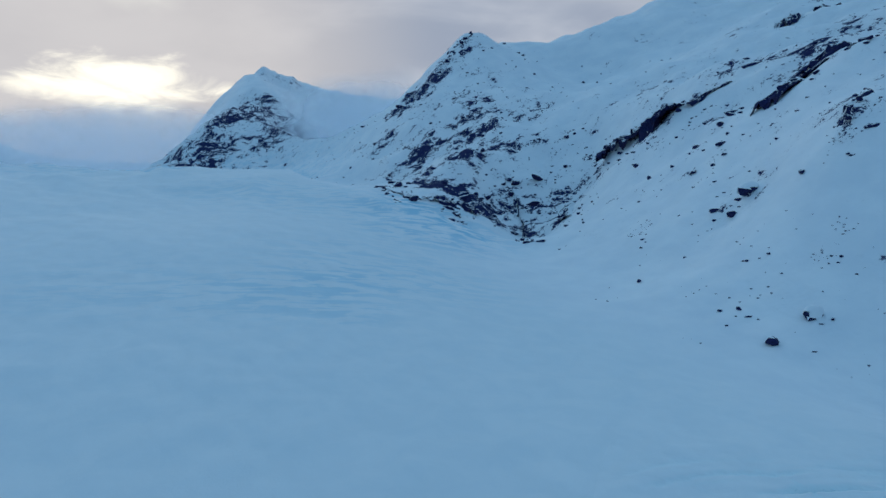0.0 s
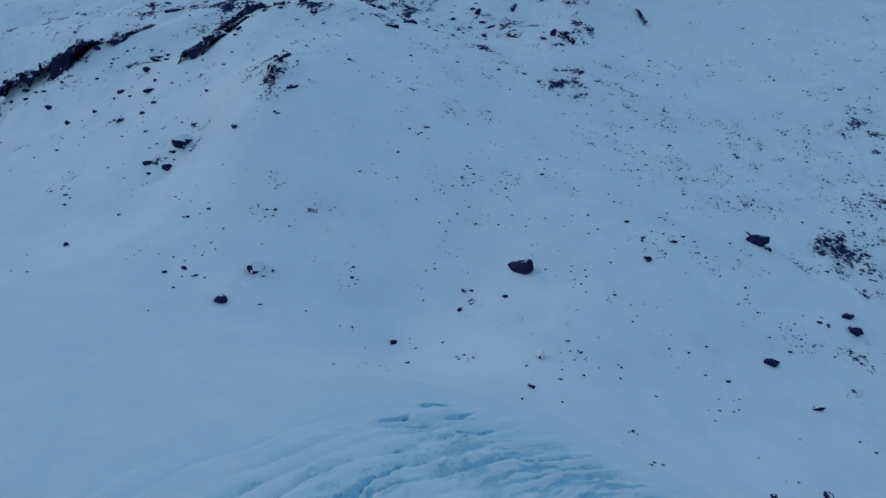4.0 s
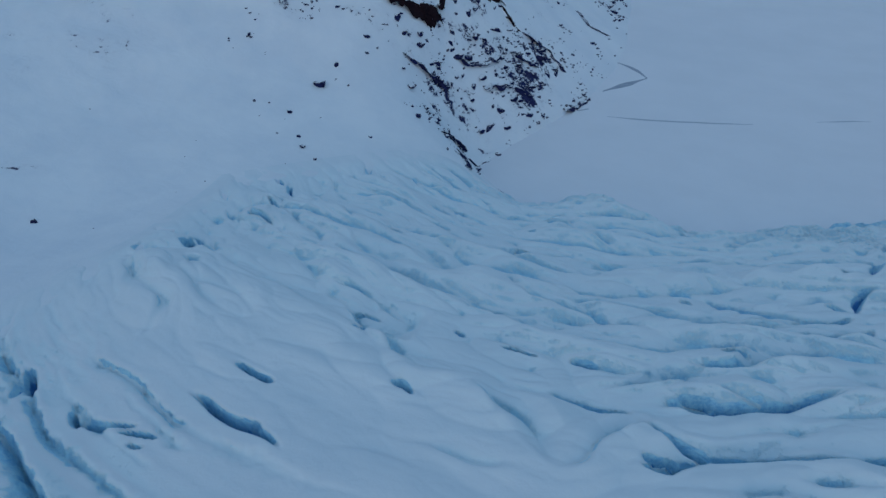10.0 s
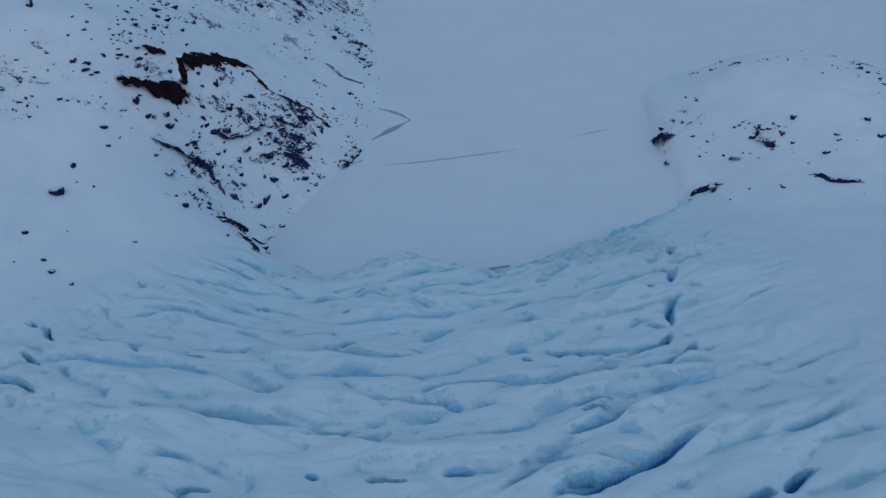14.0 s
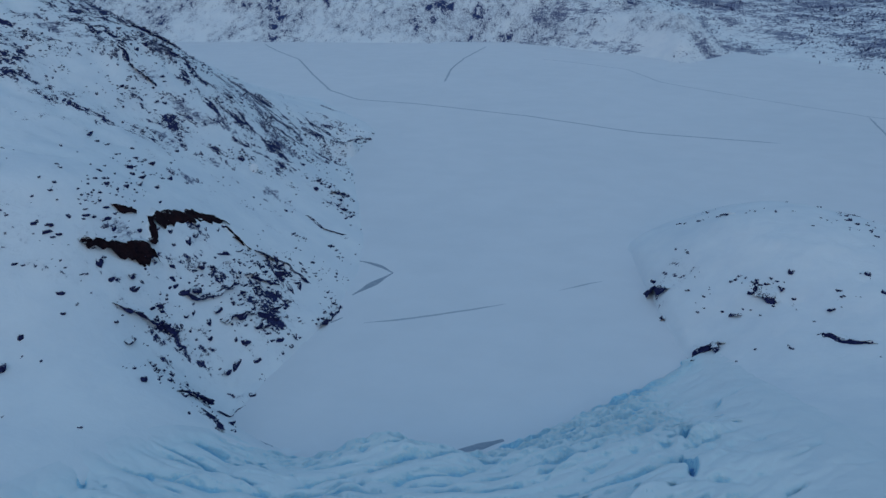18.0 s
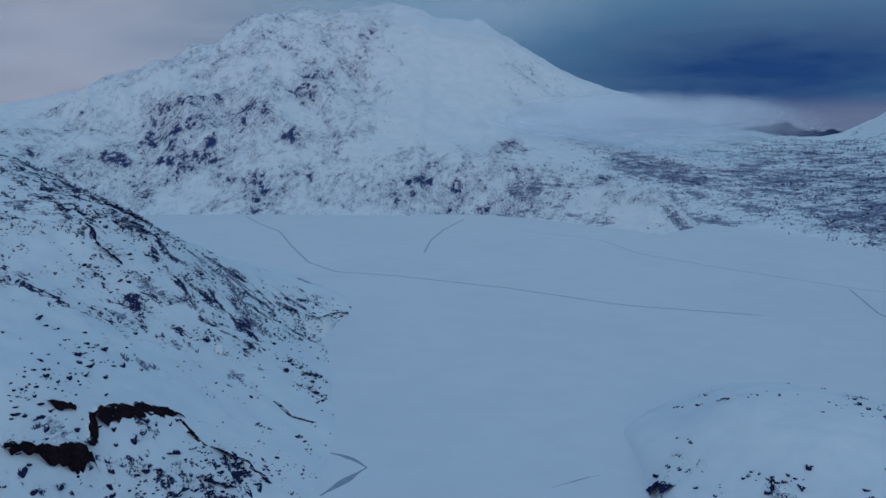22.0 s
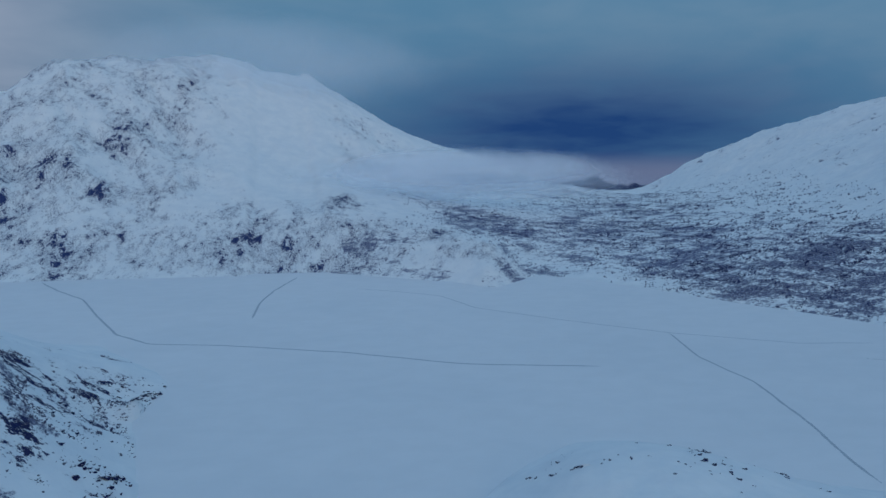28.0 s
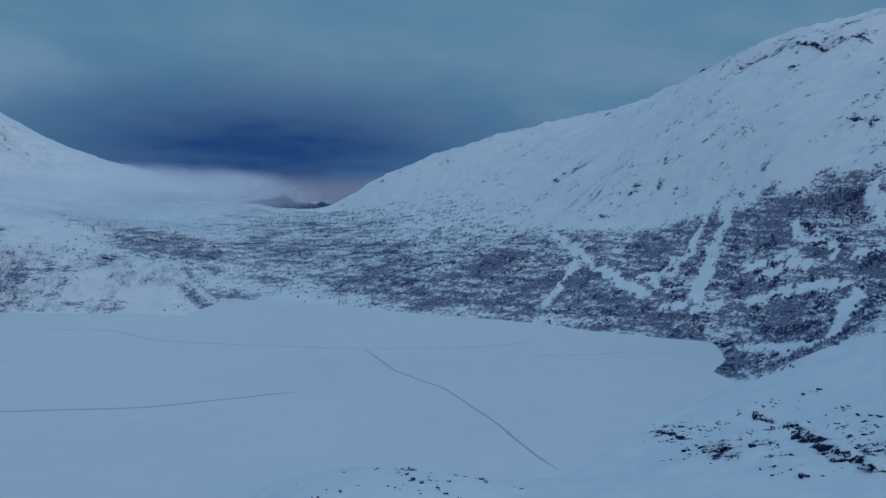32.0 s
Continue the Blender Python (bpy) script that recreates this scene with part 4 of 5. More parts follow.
# snow slides off the billows' steep upper sides; the hollows between are tinted blue
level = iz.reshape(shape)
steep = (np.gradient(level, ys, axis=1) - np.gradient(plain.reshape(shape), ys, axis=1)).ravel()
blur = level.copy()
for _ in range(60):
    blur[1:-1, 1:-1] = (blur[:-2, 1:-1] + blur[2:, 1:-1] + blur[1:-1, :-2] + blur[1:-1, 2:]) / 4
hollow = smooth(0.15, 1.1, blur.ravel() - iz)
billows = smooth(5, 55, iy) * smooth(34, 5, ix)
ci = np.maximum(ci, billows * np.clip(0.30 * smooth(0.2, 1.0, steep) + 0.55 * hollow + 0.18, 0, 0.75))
ci = np.clip(ci, 0, 1.2) * smooth(0.1, 0.5, inside) + smooth(9, 3, sd) * 0.4 * (iz > 0.5)
# only the broken part is kept
quads = grid_faces(*shape)[:, ::-1]
quads = quads[(inside[quads] > 0).any(1)]
used, quads = np.unique(quads, return_inverse=True)
me = mesh_from("glacier", np.c_[ix, iy, iz][used], quads.reshape(-1, 4), ICE)
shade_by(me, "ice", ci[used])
tagged(new("glacier", me), "broken glacier tongue with blue crevasses and snow billows", "glacier", kind="structure")

# ---------------------------------------------------------------- rocks


def part(name, me, parent, label=""):
    ob = new(name, me)
    ob.parent = parent
    if label:
        ob["label"] = label
    return ob


def at(x, y):
    return float(ground_height(np.array([x]), np.array([y]))[0])


def boulder_shape(seed, flat=0.7, detail=2):
    """An angular block: a ball cut by flat faces and roughened. Returns points and faces."""
    rnd = random.Random(seed)
    bm = bmesh.new()
    bmesh.ops.create_icosphere(bm, subdivisions=detail, radius=1.0)
    cuts = [(Vector((rnd.gauss(0, 1), rnd.gauss(0, 1), rnd.gauss(0, 0.7))).normalized(), rnd.uniform(0.5, 0.85)) for _ in range(11)]
    long = rnd.uniform(1.0, 1.6)
    for v in bm.verts:
        p = v.co.copy()
        for n, d in cuts:
            over = p.dot(n) - d
            if over > 0:
                p -= n * over
        p *= 1 + 0.16 * noise.noise(p * 2.3 + Vector((seed, 0, 0))) + 0.07 * noise.noise(p * 6 + Vector((0, seed, 0)))
        v.co = Vector((p.x * long, p.y, p.z * flat))
    return bm


def boulder_meshes(seed, mat):
    """The block's body and the snow that lies on it, as two meshes."""
    bm = boulder_shape(seed)
    body = bpy.data.meshes.new("boulder")
    bm.to_mesh(body)
    body.materials.append(mat)
    bm.normal_update()
    bmesh.ops.delete(bm, geom=[f for f in bm.faces if f.normal.z < 0.02], context="FACES")
    edge = {v for e in bm.edges if e.is_boundary for v in e.verts}
    for v in bm.verts:
        v.co += Vector((0, 0, -0.02 if v in edge else 0.15 + 0.06 * noise.noise(v.co * 3)))
    cap = bpy.data.meshes.new("snow_cap")
    bm.to_mesh(cap)
    bm.free()
    cap.materials.append(CAP)
    cap.shade_smooth()
    crag = body.copy()
    crag.materials.clear()
    crag.materials.append(CRAG)
    return body, cap, crag


BLOCKS = [boulder_meshes(10 + k, ROCK) for k in range(7)]
# boulders: x, y, width, how much snow lies on them (1: a full cap)
SLOPE_BOULDERS = [(-217, -92, 9.8, 0), (-292, -25, 9.2, 0), (-260, 6, 7.6, 0), (-222, -18, 5.0, 0), (-212, -6, 3.3, 0), (-190, 24, 7.6, 1),
                  (-176, -72, 4.0, 1), (-264, 25, 3.4, 0), (-181, -120, 3.2, 0), (-199, -106, 2.5, 0), (-240, -56, 3.8, 0), (-259, -51, 3.2, 0),
                  (-205, -93, 2.2, 0), (-165, -106, 2.0, 0), (-206, -108, 2.2, 0), (-182, 49, 3.0, 0), (-178, 57, 2.2, 0), (-180, 36, 1.7, 0),
                  (-173, -5, 3.2, 0), (-268, 4, 4.4, 0), (-172, -164, 7.0, 1), (-153, -161, 5.4, 0)]
FAR_BOULDERS = [(-159, -236, 3.6, 0), (-160, -182, 2.8, 0), (-156, -186, 2.2, 0), (-214, -237, 9.0, 1), (-215, -210, 4.0, 0), (-266, -315, 6.0, 0), (-161, 154, 4.2, 0),
                (-147, 122, 2.4, 0), (-151, 126, 1.8, 0), (-140, 118, 1.6, 0), (42, 216, 5.2, 0), (68, 290, 2.4, 0), (35, 270, 3.6, 0), 
                (-152, 330, 5.0, 0), (-146, 327, 6.0, 1), (-122, 352, 5.0, 0), (-118, 505, 4.0, 0), (-126, 498, 4.5, 0), (241, 205, 5.0, 1), (-170, 300, 3.0, 0), (-113, 196, 2.4, 0), (-106, 222, 2.6, 0), (-99, 243, 2.8, 0), (-97, 256, 3.0, 0)]
rnd = random.Random(4)
SLABS = {0: 62, 1: 75, 3: 80, 22: 70}       # long slabs and the way they lie
for k, (bx, by, w, snow) in enumerate(SLOPE_BOULDERS + FAR_BOULDERS):
    body, cap, _ = BLOCKS[k % len(BLOCKS)]
    size = w / 2.1
    b = new("boulder")
    b.matrix_world = pose(bx, by, at(bx, by) + size * 0.16, rnd.uniform(-12, 12), rnd.uniform(-12, 12), SLABS.get(k, rnd.uniform(0, 360))) @ Matrix.Diagonal((size * (1.25 if k in SLABS else 1), size * (0.55 if k in SLABS else 0.85), size * rnd.uniform(0.8, 1.05), 1))
    tagged(b, "dark angular boulder under a thick cap of snow" if snow else "dark angular boulder standing bare in the snow", "boulder",
           "boulders on the slope" if k < len(SLOPE_BOULDERS) else "scattered boulders")
    part("block", body, b)
    if snow:
        part("snow_cap", cap, b, "white snow cap").matrix_basis = Matrix.Diagonal((1.08, 1.08, 1.35, 1))


def outcrop(name, line, height, depth, mat, label, seed=0, category="rock outcrop", group="", ends=(0.16, 0.16)):
    """A broken rock face along a line, with its foot downhill and its top in the slope above."""
    pts = sampled(line, 0.9)
    n = len(pts)
    px, py = pts[:, 0] + 1.1 * perlin(pts[:, 0] / 3, pts[:, 1] / 3, seed), pts[:, 1] + 1.1 * perlin(pts[:, 0] / 3, pts[:, 1] / 3, seed + 1)
    e = 3.0
    gx_ = land(px + e, py) - land(px - e, py)
    gy_ = land(px, py + e) - land(px, py - e)
    size = np.hypot(gx_, gy_) + 1e-6
    ox, oy = -gx_ / size, -gy_ / size
    run = np.arange(n) * 0.9
    taper = smooth(0, ends[0], np.arange(n) / max(n - 1, 1)) * smooth(1, 1 - ends[1], np.arange(n) / max(n - 1, 1))
    tall = height * (0.25 + 0.75 * taper) * (0.75 + 0.6 * perlin(run / 5, run * 0 + seed, seed + 2) + 0.3 * perlin(run / 1.7, run * 0 + seed, seed + 3))
    if height < 5:
        tall = np.maximum(tall * (0.75 + 1.2 * perlin(run / 3.2, run * 0 + seed, seed + 8)), 0.05)
    elif seed > 9:
        tall = tall * (0.8 + 1.1 * perlin(run / 13, run * 0 + seed, seed + 8)).clip(0.12, 1.5)
    # section: how far out (in depths) and how high (in heights)
    section = [(-1.0, -0.25), (-0.55, 0.16), (-0.12, 0.28), (0.20, 0.24), (0.40, 0.02), (0.52, -0.12), (0.68, -0.42), (0.88, -0.60), (1.05, -1.15)]
    co = []
    for k, (out, up) in enumerate(section):
        o = depth * out * (0.6 + 0.4 * taper) + (0.0 if k in (0, len(section) - 1) else 1) * 0.28 * depth * (perlin(run / 2.1, run * 0 + k * 1.7, seed + 4) + 0.6 * perlin(run / 0.9, run * 0 + k * 2.3, seed + 5))
        x, y = px + ox * o, py + oy * o
        base = ground_height(px, py)
        co.append(np.c_[x, y, base + tall * up * 0.8 + 0.12 * height * perlin(run / 1.3, run * 0 + k * 1.3, seed + 6)])
    me = mesh_from(name, np.concatenate(co), grid_faces(len(section), n), mat, False)
    if height < 3.3:
        return tagged(new(name, me), label, category, group)
    # the larger ones carry a sheet of snow on their backs
    thing = tagged(new(name), label, category, group)
    thing.location = (float(px[n // 2]), float(py[n // 2]), float(base[n // 2]))
    bpy.context.view_layer.update()
    sheet = [c + np.array([0, 0, up]) for c, up in zip(co[:4], (-0.3, 0.14 + 0.012 * height, 0.14 + 0.012 * height, -0.08))]
    back = mesh_from("snow_cover", np.concatenate(sheet), grid_faces(4, n), CAP)
    for o in (part("rock_face", me, thing), part("snow_cover", back, thing, "white snow lying on the rock")):
        o.matrix_parent_inverse = Matrix.Translation(-thing.location)
    return thing


LEDGE = "brown rock face, bare of snow, under a snowy slope"
outcrop("rock_ledge", [(-160.5, 200), (-157, 205), (-153, 211), (-149.2, 217.5)], 10.0, 5.2, RUST_ROCK, LEDGE, 1, "rock ledge", "brown ledges", (0.85, 0.02))
outcrop("rock_ledge", [(-148.8, 218.5), (-150, 222), (-151.5, 226.5)], 4.8, 2.8, RUST_ROCK, LEDGE, 2, "rock ledge", "brown ledges", (0.02, 0.02))
outcrop("rock_ledge", [(-151.5, 227), (-150, 233), (-146.5, 242), (-143, 251), (-138, 258)], 7.0, 3.8, RUST_ROCK, LEDGE, 3, "rock ledge", "brown ledges", (0.04, 0.25))
outcrop("rock_ledge", [(-137, 255), (-132, 252), (-128, 253)], 5.0, 3.0, RUST_ROCK, LEDGE, 4, "rock ledge", "brown ledges", (0.3, 0.3))
outcrop("rock_ledge", [(-160, 219), (-157, 222), (-154.5, 224.5)], 4.6, 2.6, RUST_ROCK, LEDGE, 5, "rock ledge", "brown ledges", (0.3, 0.3))
DARK = "dark broken rock showing through the snow"
LAKE_LINES = [
    ([(-126, 254), (-121, 259), (-115, 260), (-108, 258)], 3.4, 3.2), ([(-149, 190), (-143, 193), (-136, 199)], 3.2, 3.0), ([(-125, 169), (-122, 174), (-121, 179)], 3.6, 3.0),
    ([(-119, 181), (-114, 192), (-109, 207)], 1.5, 1.6), ([(-101, 238), (-97, 250), (-95, 258)], 2.6, 2.5), ([(-138, 212), (-131, 222), (-127, 232)], 2.4, 2.5),
    ([(-128, 214), (-120, 226)], 2.0, 2.2), ([(-126, 238), (-116, 246)], 2.2, 2.2), ([(-118, 166), (-110, 160)], 2.6, 2.5),
    ([(-113, 515), (-124, 510), (-131, 500)], 3.0, 3.5), ([(-112, 372), (-117, 360)], 2.8, 2.6), ([(-103, 318), (-112, 312), (-120, 316)], 2.0, 2.0)]
LAKE_LINES += [
    ([(-210, 345), (-202, 338), (-192, 337)], 4.0, 4.0), ([(-222, 372), (-210, 378), (-200, 384)], 4.0, 4.0)]
for k, (line, h, d) in enumerate(LAKE_LINES):
    outcrop("rock_outcrop", line, h, d, ROCK, DARK + " by the lake", 20 + k, group="outcrops by the lake")
BAND = "long band of dark rock across a steep snow slope"
BAND_LINES = [
    ([(-266, -436), (-273, -418), (-276, -400)], 14, 10), ([(-276, -398), (-277, -378), (-280, -362)], 24, 15), ([(-280, -360), (-292, -352), (-304, -349)], 10, 8),
    ([(-276, -292), (-279, -284), (-284, -276)], 17, 12), ([(-284, -290), (-292, -281), (-300, -274)], 10, 8),
    ([(-460, -471), (-477, -465), (-495, -464), (-512, -456)], 22, 18), ([(-300, -290), (-312, -284), (-318, -276)], 14, 9),
    ([(-318, -276), (-323, -258), (-330, -232)], 5, 4), ([(-212, -470), (-203, -446), (-193, -412)], 11, 8), ([(-236, -430), (-226, -414), (-218, -398)], 10, 8),
    ([(-160, -424), (-146, -427), (-130, -432)], 12, 10)]
BAND_LINES += [
    ([(-128, -432), (-116, -445), (-104, -462)], 6, 6), ([(-456, -286), (-448, -278), (-440, -270)], 9, 8), ([(-490, -154), (-482, -146), (-474, -136)], 9, 7),
    ([(-420, -143), (-413, -137), (-408, -130)], 8, 7), ([(-480, -108), (-474, -100)], 8, 6), ([(-378, -214), (-370, -206)], 5, 5), ([(-244, -212), (-234, -204)], 4, 5),
    ([(-298, -30), (-290, -22)], 4, 4), ([(-196, 186), (-190, 180), (-187, 172)], 4, 4)]
for k, (line, h, d) in enumerate(BAND_LINES):
    outcrop("rock_band", line, h, d, CRAG, BAND if h > 8 else DARK + " on a steep slope", 50 + k, "rock band", "rock bands")
KNOLL_LINES = [
    ([(33, 270), (36, 263), (38, 258)], 3.6, 3.0), ([(63, 239), (63, 233), (66, 227)], 3.6, 3.0), ([(72, 206), (76, 199), (81, 194)], 3.6, 3.0),
    ([(29, 238), (31, 226), (36, 214)], 2.8, 2.4), ([(39.5, 219), (42, 217), (45, 216)], 5.5, 4.2), ([(90, 192), (97, 190)], 2.6, 2.2), ([(33, 252), (34, 246)], 2.4, 2.2),
    ([(52, 230), (54, 226)], 1.8, 1.8), ([(66, 292), (70, 289)], 2.4, 2.2), ([(108, 240), (112, 236)], 2.0, 2.0), ([(298, 294), (290, 280), (281, 264)], 4.5, 5),
    ([(264, 248), (262, 240), (260, 232)], 4.5, 5)]
KNOLL_LINES += [
    ([(310, 228), (296, 214), (283, 206), (270, 193), (251, 178), (236, 164)], 10, 9), ([(335, 258), (322, 246), (311, 236)], 4, 4),
    ([(1252, 838), (1262, 830), (1270, 822)], 24, 7), ([(1168, 700), (1150, 660), (1110, 590), (1088, 563), (1050, 500), (1024, 450)], 8, 6),
    ([(333, 257), (322, 250)], 3.0, 3.0), ([(295, 202), (304, 193)], 3.5, 3.0)]
for k, (line, h, d) in enumerate(KNOLL_LINES):
    outcrop("rock_outcrop", line, h * (1.5 if k < 10 else 1.0), d * (1.25 if k < 10 else 1.0), CRAG if h > 7 else STONE, DARK + (" of a low knoll" if k < 10 else " above the bay"), 80 + k, group="outcrops on the knolls")

# angular crags below the mountain wall, half buried in snow
crags = random.Random(19)
for k in range(190):
    cx, cy, r = crags.choice([(-212, -440, 26), (-195, -432, 22), (-165, -350, 10), (-132, -443, 16), (-146, -424, 14), (-180, -470, 30), (-150, -520, 34), (-230, -480, 34), (-210, -236, 9), (-250, -330, 26), (-240, -205, 10), (-285, -330, 22), (-320, -250, 26), (-140, -640, 40), (-278, -385, 12), (-270, -415, 12), (-282, -285, 10), (-300, -270, 14), (-120, -470, 14), (-262, -764, 8), (-278, -776, 8), (-240, -752, 10), (-215, -742, 10), (-285, -776, 8), (-372, -207, 16), (-423, -194, 16), (-448, -282, 24), (-484, -146, 16), (-415, -140, 14), (-340, -330, 26), (-400, -250, 30), (-460, -220, 34)])
    x0, y0 = cx + crags.gauss(0, 0.8) * r, cy + crags.gauss(0, 0.8) * r
    size = math.exp(crags.uniform(math.log(0.9), math.log(4.6)))
    rock = new("crag", BLOCKS[k % len(BLOCKS)][2])
    rock.matrix_world = (pose(x0, y0, at(x0, y0) - 0.1 * size, crags.uniform(-35, 35), crags.uniform(-35, 35), crags.uniform(0, 360))
                         @ Matrix.Diagonal((size * crags.uniform(0.9, 1.6), size * crags.uniform(0.5, 1.0), size * crags.uniform(0.6, 1.1), 1)))
    tagged(rock, "snow-streaked dark crag below a mountain wall", "rock", "crags below the wall")

# small ledges and slabs that break through the snow of the headland
ledges = random.Random(31)
for k in range(260):
    cx, cy, r = ledges.choice([(-131, 222, 15), (-122, 234, 12), (-128, 226, 13), (-146, 198, 12), (-138, 208, 12), (-124, 178, 9), (-118, 248, 9), (-132, 240, 10), (-118, 255, 9), (-112, 348, 8), (-116, 366, 8), (-200, 345, 22), (-180, 390, 25), (-150, 450, 25), (-215, 390, 25), (-170, 240, 25), (-125, 500, 14)])
    x0, y0 = cx + ledges.gauss(0, 0.7) * r, cy + ledges.gauss(0, 0.7) * r
    if shore_distance([x0], [y0])[0] < 3:
        continue
    size = math.exp(ledges.uniform(math.log(0.6), math.log(2.5)))
    rock = new("bare_rock", BLOCKS[k % len(BLOCKS)][0])
    rock.matrix_world = (pose(x0, y0, at(x0, y0) - 0.05 * size, ledges.uniform(-35, 35), ledges.uniform(-35, 35), ledges.uniform(0, 360))
                         @ Matrix.Diagonal((size * ledges.uniform(0.8, 1.5), size * ledges.uniform(0.5, 1.0), size * ledges.uniform(0.5, 0.9), 1)))
    tagged(rock, "small dark rock breaking through the snow", "rock", "rocks on the headland")

# ---------------------------------------------------------------- strewn stones and scrub


def strewn(spots, count, seed, near=0.0, even=False):
    """Random places in some soft round patches, gathered into swarms."""
    g = np.random.default_rng(seed)
    spots = np.array(spots, float)
    share = spots[:, 2] ** 2 * spots[:, 3]
    which = g.choice(len(spots), count * 7, p=share / share.sum())
    ang, rad = g.uniform(0, 2 * np.pi, len(which)), spots[which, 2] * np.sqrt(g.uniform(0, 1, len(which))) * 1.15
    x, y = spots[which, 0] + rad * np.cos(ang), spots[which, 1] + rad * np.sin(ang)
    swarm = 1.2 * fbm(x, y, 26, 3, seed) + 0.8 * fbm(x, y, 8, 2, seed + 3)
    ok = (even | (swarm > g.uniform(0.0, 0.75, len(x)))) & (shore_distance(x, y) > near) & (within_ice(x, y) < 0.05)
    return x[ok][:count], y[ok][:count], g


ICO = bmesh.new()
bmesh.ops.create_icosphere(ICO, subdivisions=1, radius=1.0)
ICO_V, ICO_F = np.array([v.co[:] for v in ICO.verts]), np.array([[v.index for v in f.verts] for f in ICO.faces])
ICO.free()


def stones(name, spots, count, seed, small, large, mat, label, even=False):
    """Many small angular stones as one mesh."""
    x, y, g = strewn(spots, count, seed, 0.0, even)
    z = ground_height(x, y)
    n = len(x)
    size = np.exp(g.uniform(np.log(small), np.log(large), n)) * g.choice([1, 1, 1, 1.7], n)
    v = ICO_V[None] * (1 + 0.35 * g.uniform(-1, 1, (n, len(ICO_V), 1)))
    v = v * np.stack([g.uniform(0.8, 1.7, n), g.uniform(0.6, 1.0, n), g.uniform(0.4, 0.8, n)], -1)[:, None]
    t = g.uniform(0, 2 * np.pi, n)
    c, s = np.cos(t)[:, None], np.sin(t)[:, None]
    v = np.stack([v[..., 0] * c - v[..., 1] * s, v[..., 0] * s + v[..., 1] * c, v[..., 2]], -1) * size[:, None, None]
    v += np.stack([x, y, z + 0.1 * size], -1)[:, None]
    f = ICO_F[None] + (np.arange(n) * len(ICO_V))[:, None, None]
    return tagged(new(name, mesh_from(name, v.reshape(-1, 3), f.reshape(-1, 3), mat, False)), label, "stones", kind="stuff")


WEST_STONES = [(-240, -60, 90, 1), (-300, 0, 70, 1.1), (-330, -100, 110, 1), (-210, -150, 70, 0.8), (-180, -40, 40, 0.6), (-190, 60, 50, 0.25), (-400, 0, 100, 1), (-450, -150, 110, 0.8), (-330, -240, 90, 0.8),
               (-240, -250, 60, 0.9), (-165, -180, 30, 0.8), (-160, -215, 25, 0.6), (-330, 14, 34, 4), (-372, -207, 22, 3), (-423, -194, 18, 3), (-238, -204, 18, 3)]
stones("strewn_stones", WEST_STONES, 2000, 5, 0.11, 0.55, STONE, "dark stones strewn over a snow slope")
# small heaps of rubble: some by name, the others at random over the slope
HEAPS = [(-308, -97, 6), (-320, -80, 5), (-360, -69, 6), (-376, -39, 7), (-356, -33, 6), (-340, -40, 5), (-387, -9, 6), (-312, -41, 6), (-323, -28, 6), (-321, -20, 6), (-248, -58, 6), (-262, -51, 4),
         (-347, 4, 6), (-379, 20, 6), (-348, 13, 7), (-328, 12, 7), (-400, 31, 6), (-427, 47, 8), (-293, -7, 6), (-305, 5, 6), (-244, -25, 4), (-248, -111, 4), (-264, -90, 4), (-220, -73, 4), (-234, -115, 4), (-385, 67, 4),
         (-370, 69, 4), (-332, 32, 4), (-173, -93, 3), (-184, -65, 3)]
heaps = random.Random(77)
HEAPS += [(heaps.uniform(-460, -190), heaps.uniform(-330, 60), heaps.uniform(2, 6)) for _ in range(70)]
stones("strewn_stones", [(a, b, r, 1) for a, b, r in HEAPS], 1900, 41, 0.10, 0.42, STONE, "small heaps of dark rubble on a snow slope", True)
HEADLAND_HEAPS = [(-114, 362, 4), (-152, 331, 4), (-120, 507, 6), (-127, 475, 5), (-137, 393, 4), (-158, 326, 4), (-216, 351, 8), (-232, 322, 7), (-204, 369, 8), (-196, 319, 4), (-218, 308, 4), (-180, 347, 3),
                  (-98, 250, 3), (-117, 231, 4), (-135, 224, 5), (-141, 198, 5), (-125, 238, 5), (-122, 226, 5), (-118, 256, 4), (-124, 176, 4), (-190, 178, 5)]
HEADLAND_HEAPS += [(-114, 194, 2), (-112, 205, 2), (-108, 215, 2), (-104, 227, 2), (-100, 240, 2), (-96, 254, 2), (-97, 272, 2), (-99, 292, 2), (-103, 316, 2), (-105, 352, 2), (-108, 267, 4), (-117, 289, 3), (-103, 298, 3), (-99, 259, 3)]
HEADLAND_HEAPS += [(heaps.uniform(-240, -112), heaps.uniform(240, 520), heaps.uniform(2, 5)) for _ in range(45)]
stones("strewn_stones", [(a, b, r, 1) for a, b, r in HEADLAND_HEAPS], 1350, 42, 0.14, 0.6, STONE, "heaps of dark rubble on a snowy headland", True)
NOSE_STONES = [(-134, 220, 30, 3), (-120, 236, 22, 3), (-150, 200, 22, 2), (-124, 180, 18, 3), (-165, 170, 30, 1), (-190, 230, 40, 1), (-150, 300, 50, 0.7), (-175, 370, 50, 1.4), (-150, 450, 50, 1.3), (-120, 500, 30, 1.5),
               (-210, 350, 40, 1.8), (-108, 350, 16, 1.5), (-104, 270, 14, 2), (-240, 420, 50, 1.5), (-150, 130, 20, 0.7), (-190, 178, 14, 9), (-118, 366, 12, 3)]
stones("strewn_stones", NOSE_STONES, 1500, 6, 0.13, 0.7, STONE, "dark stones and rubble on a snowy headland")
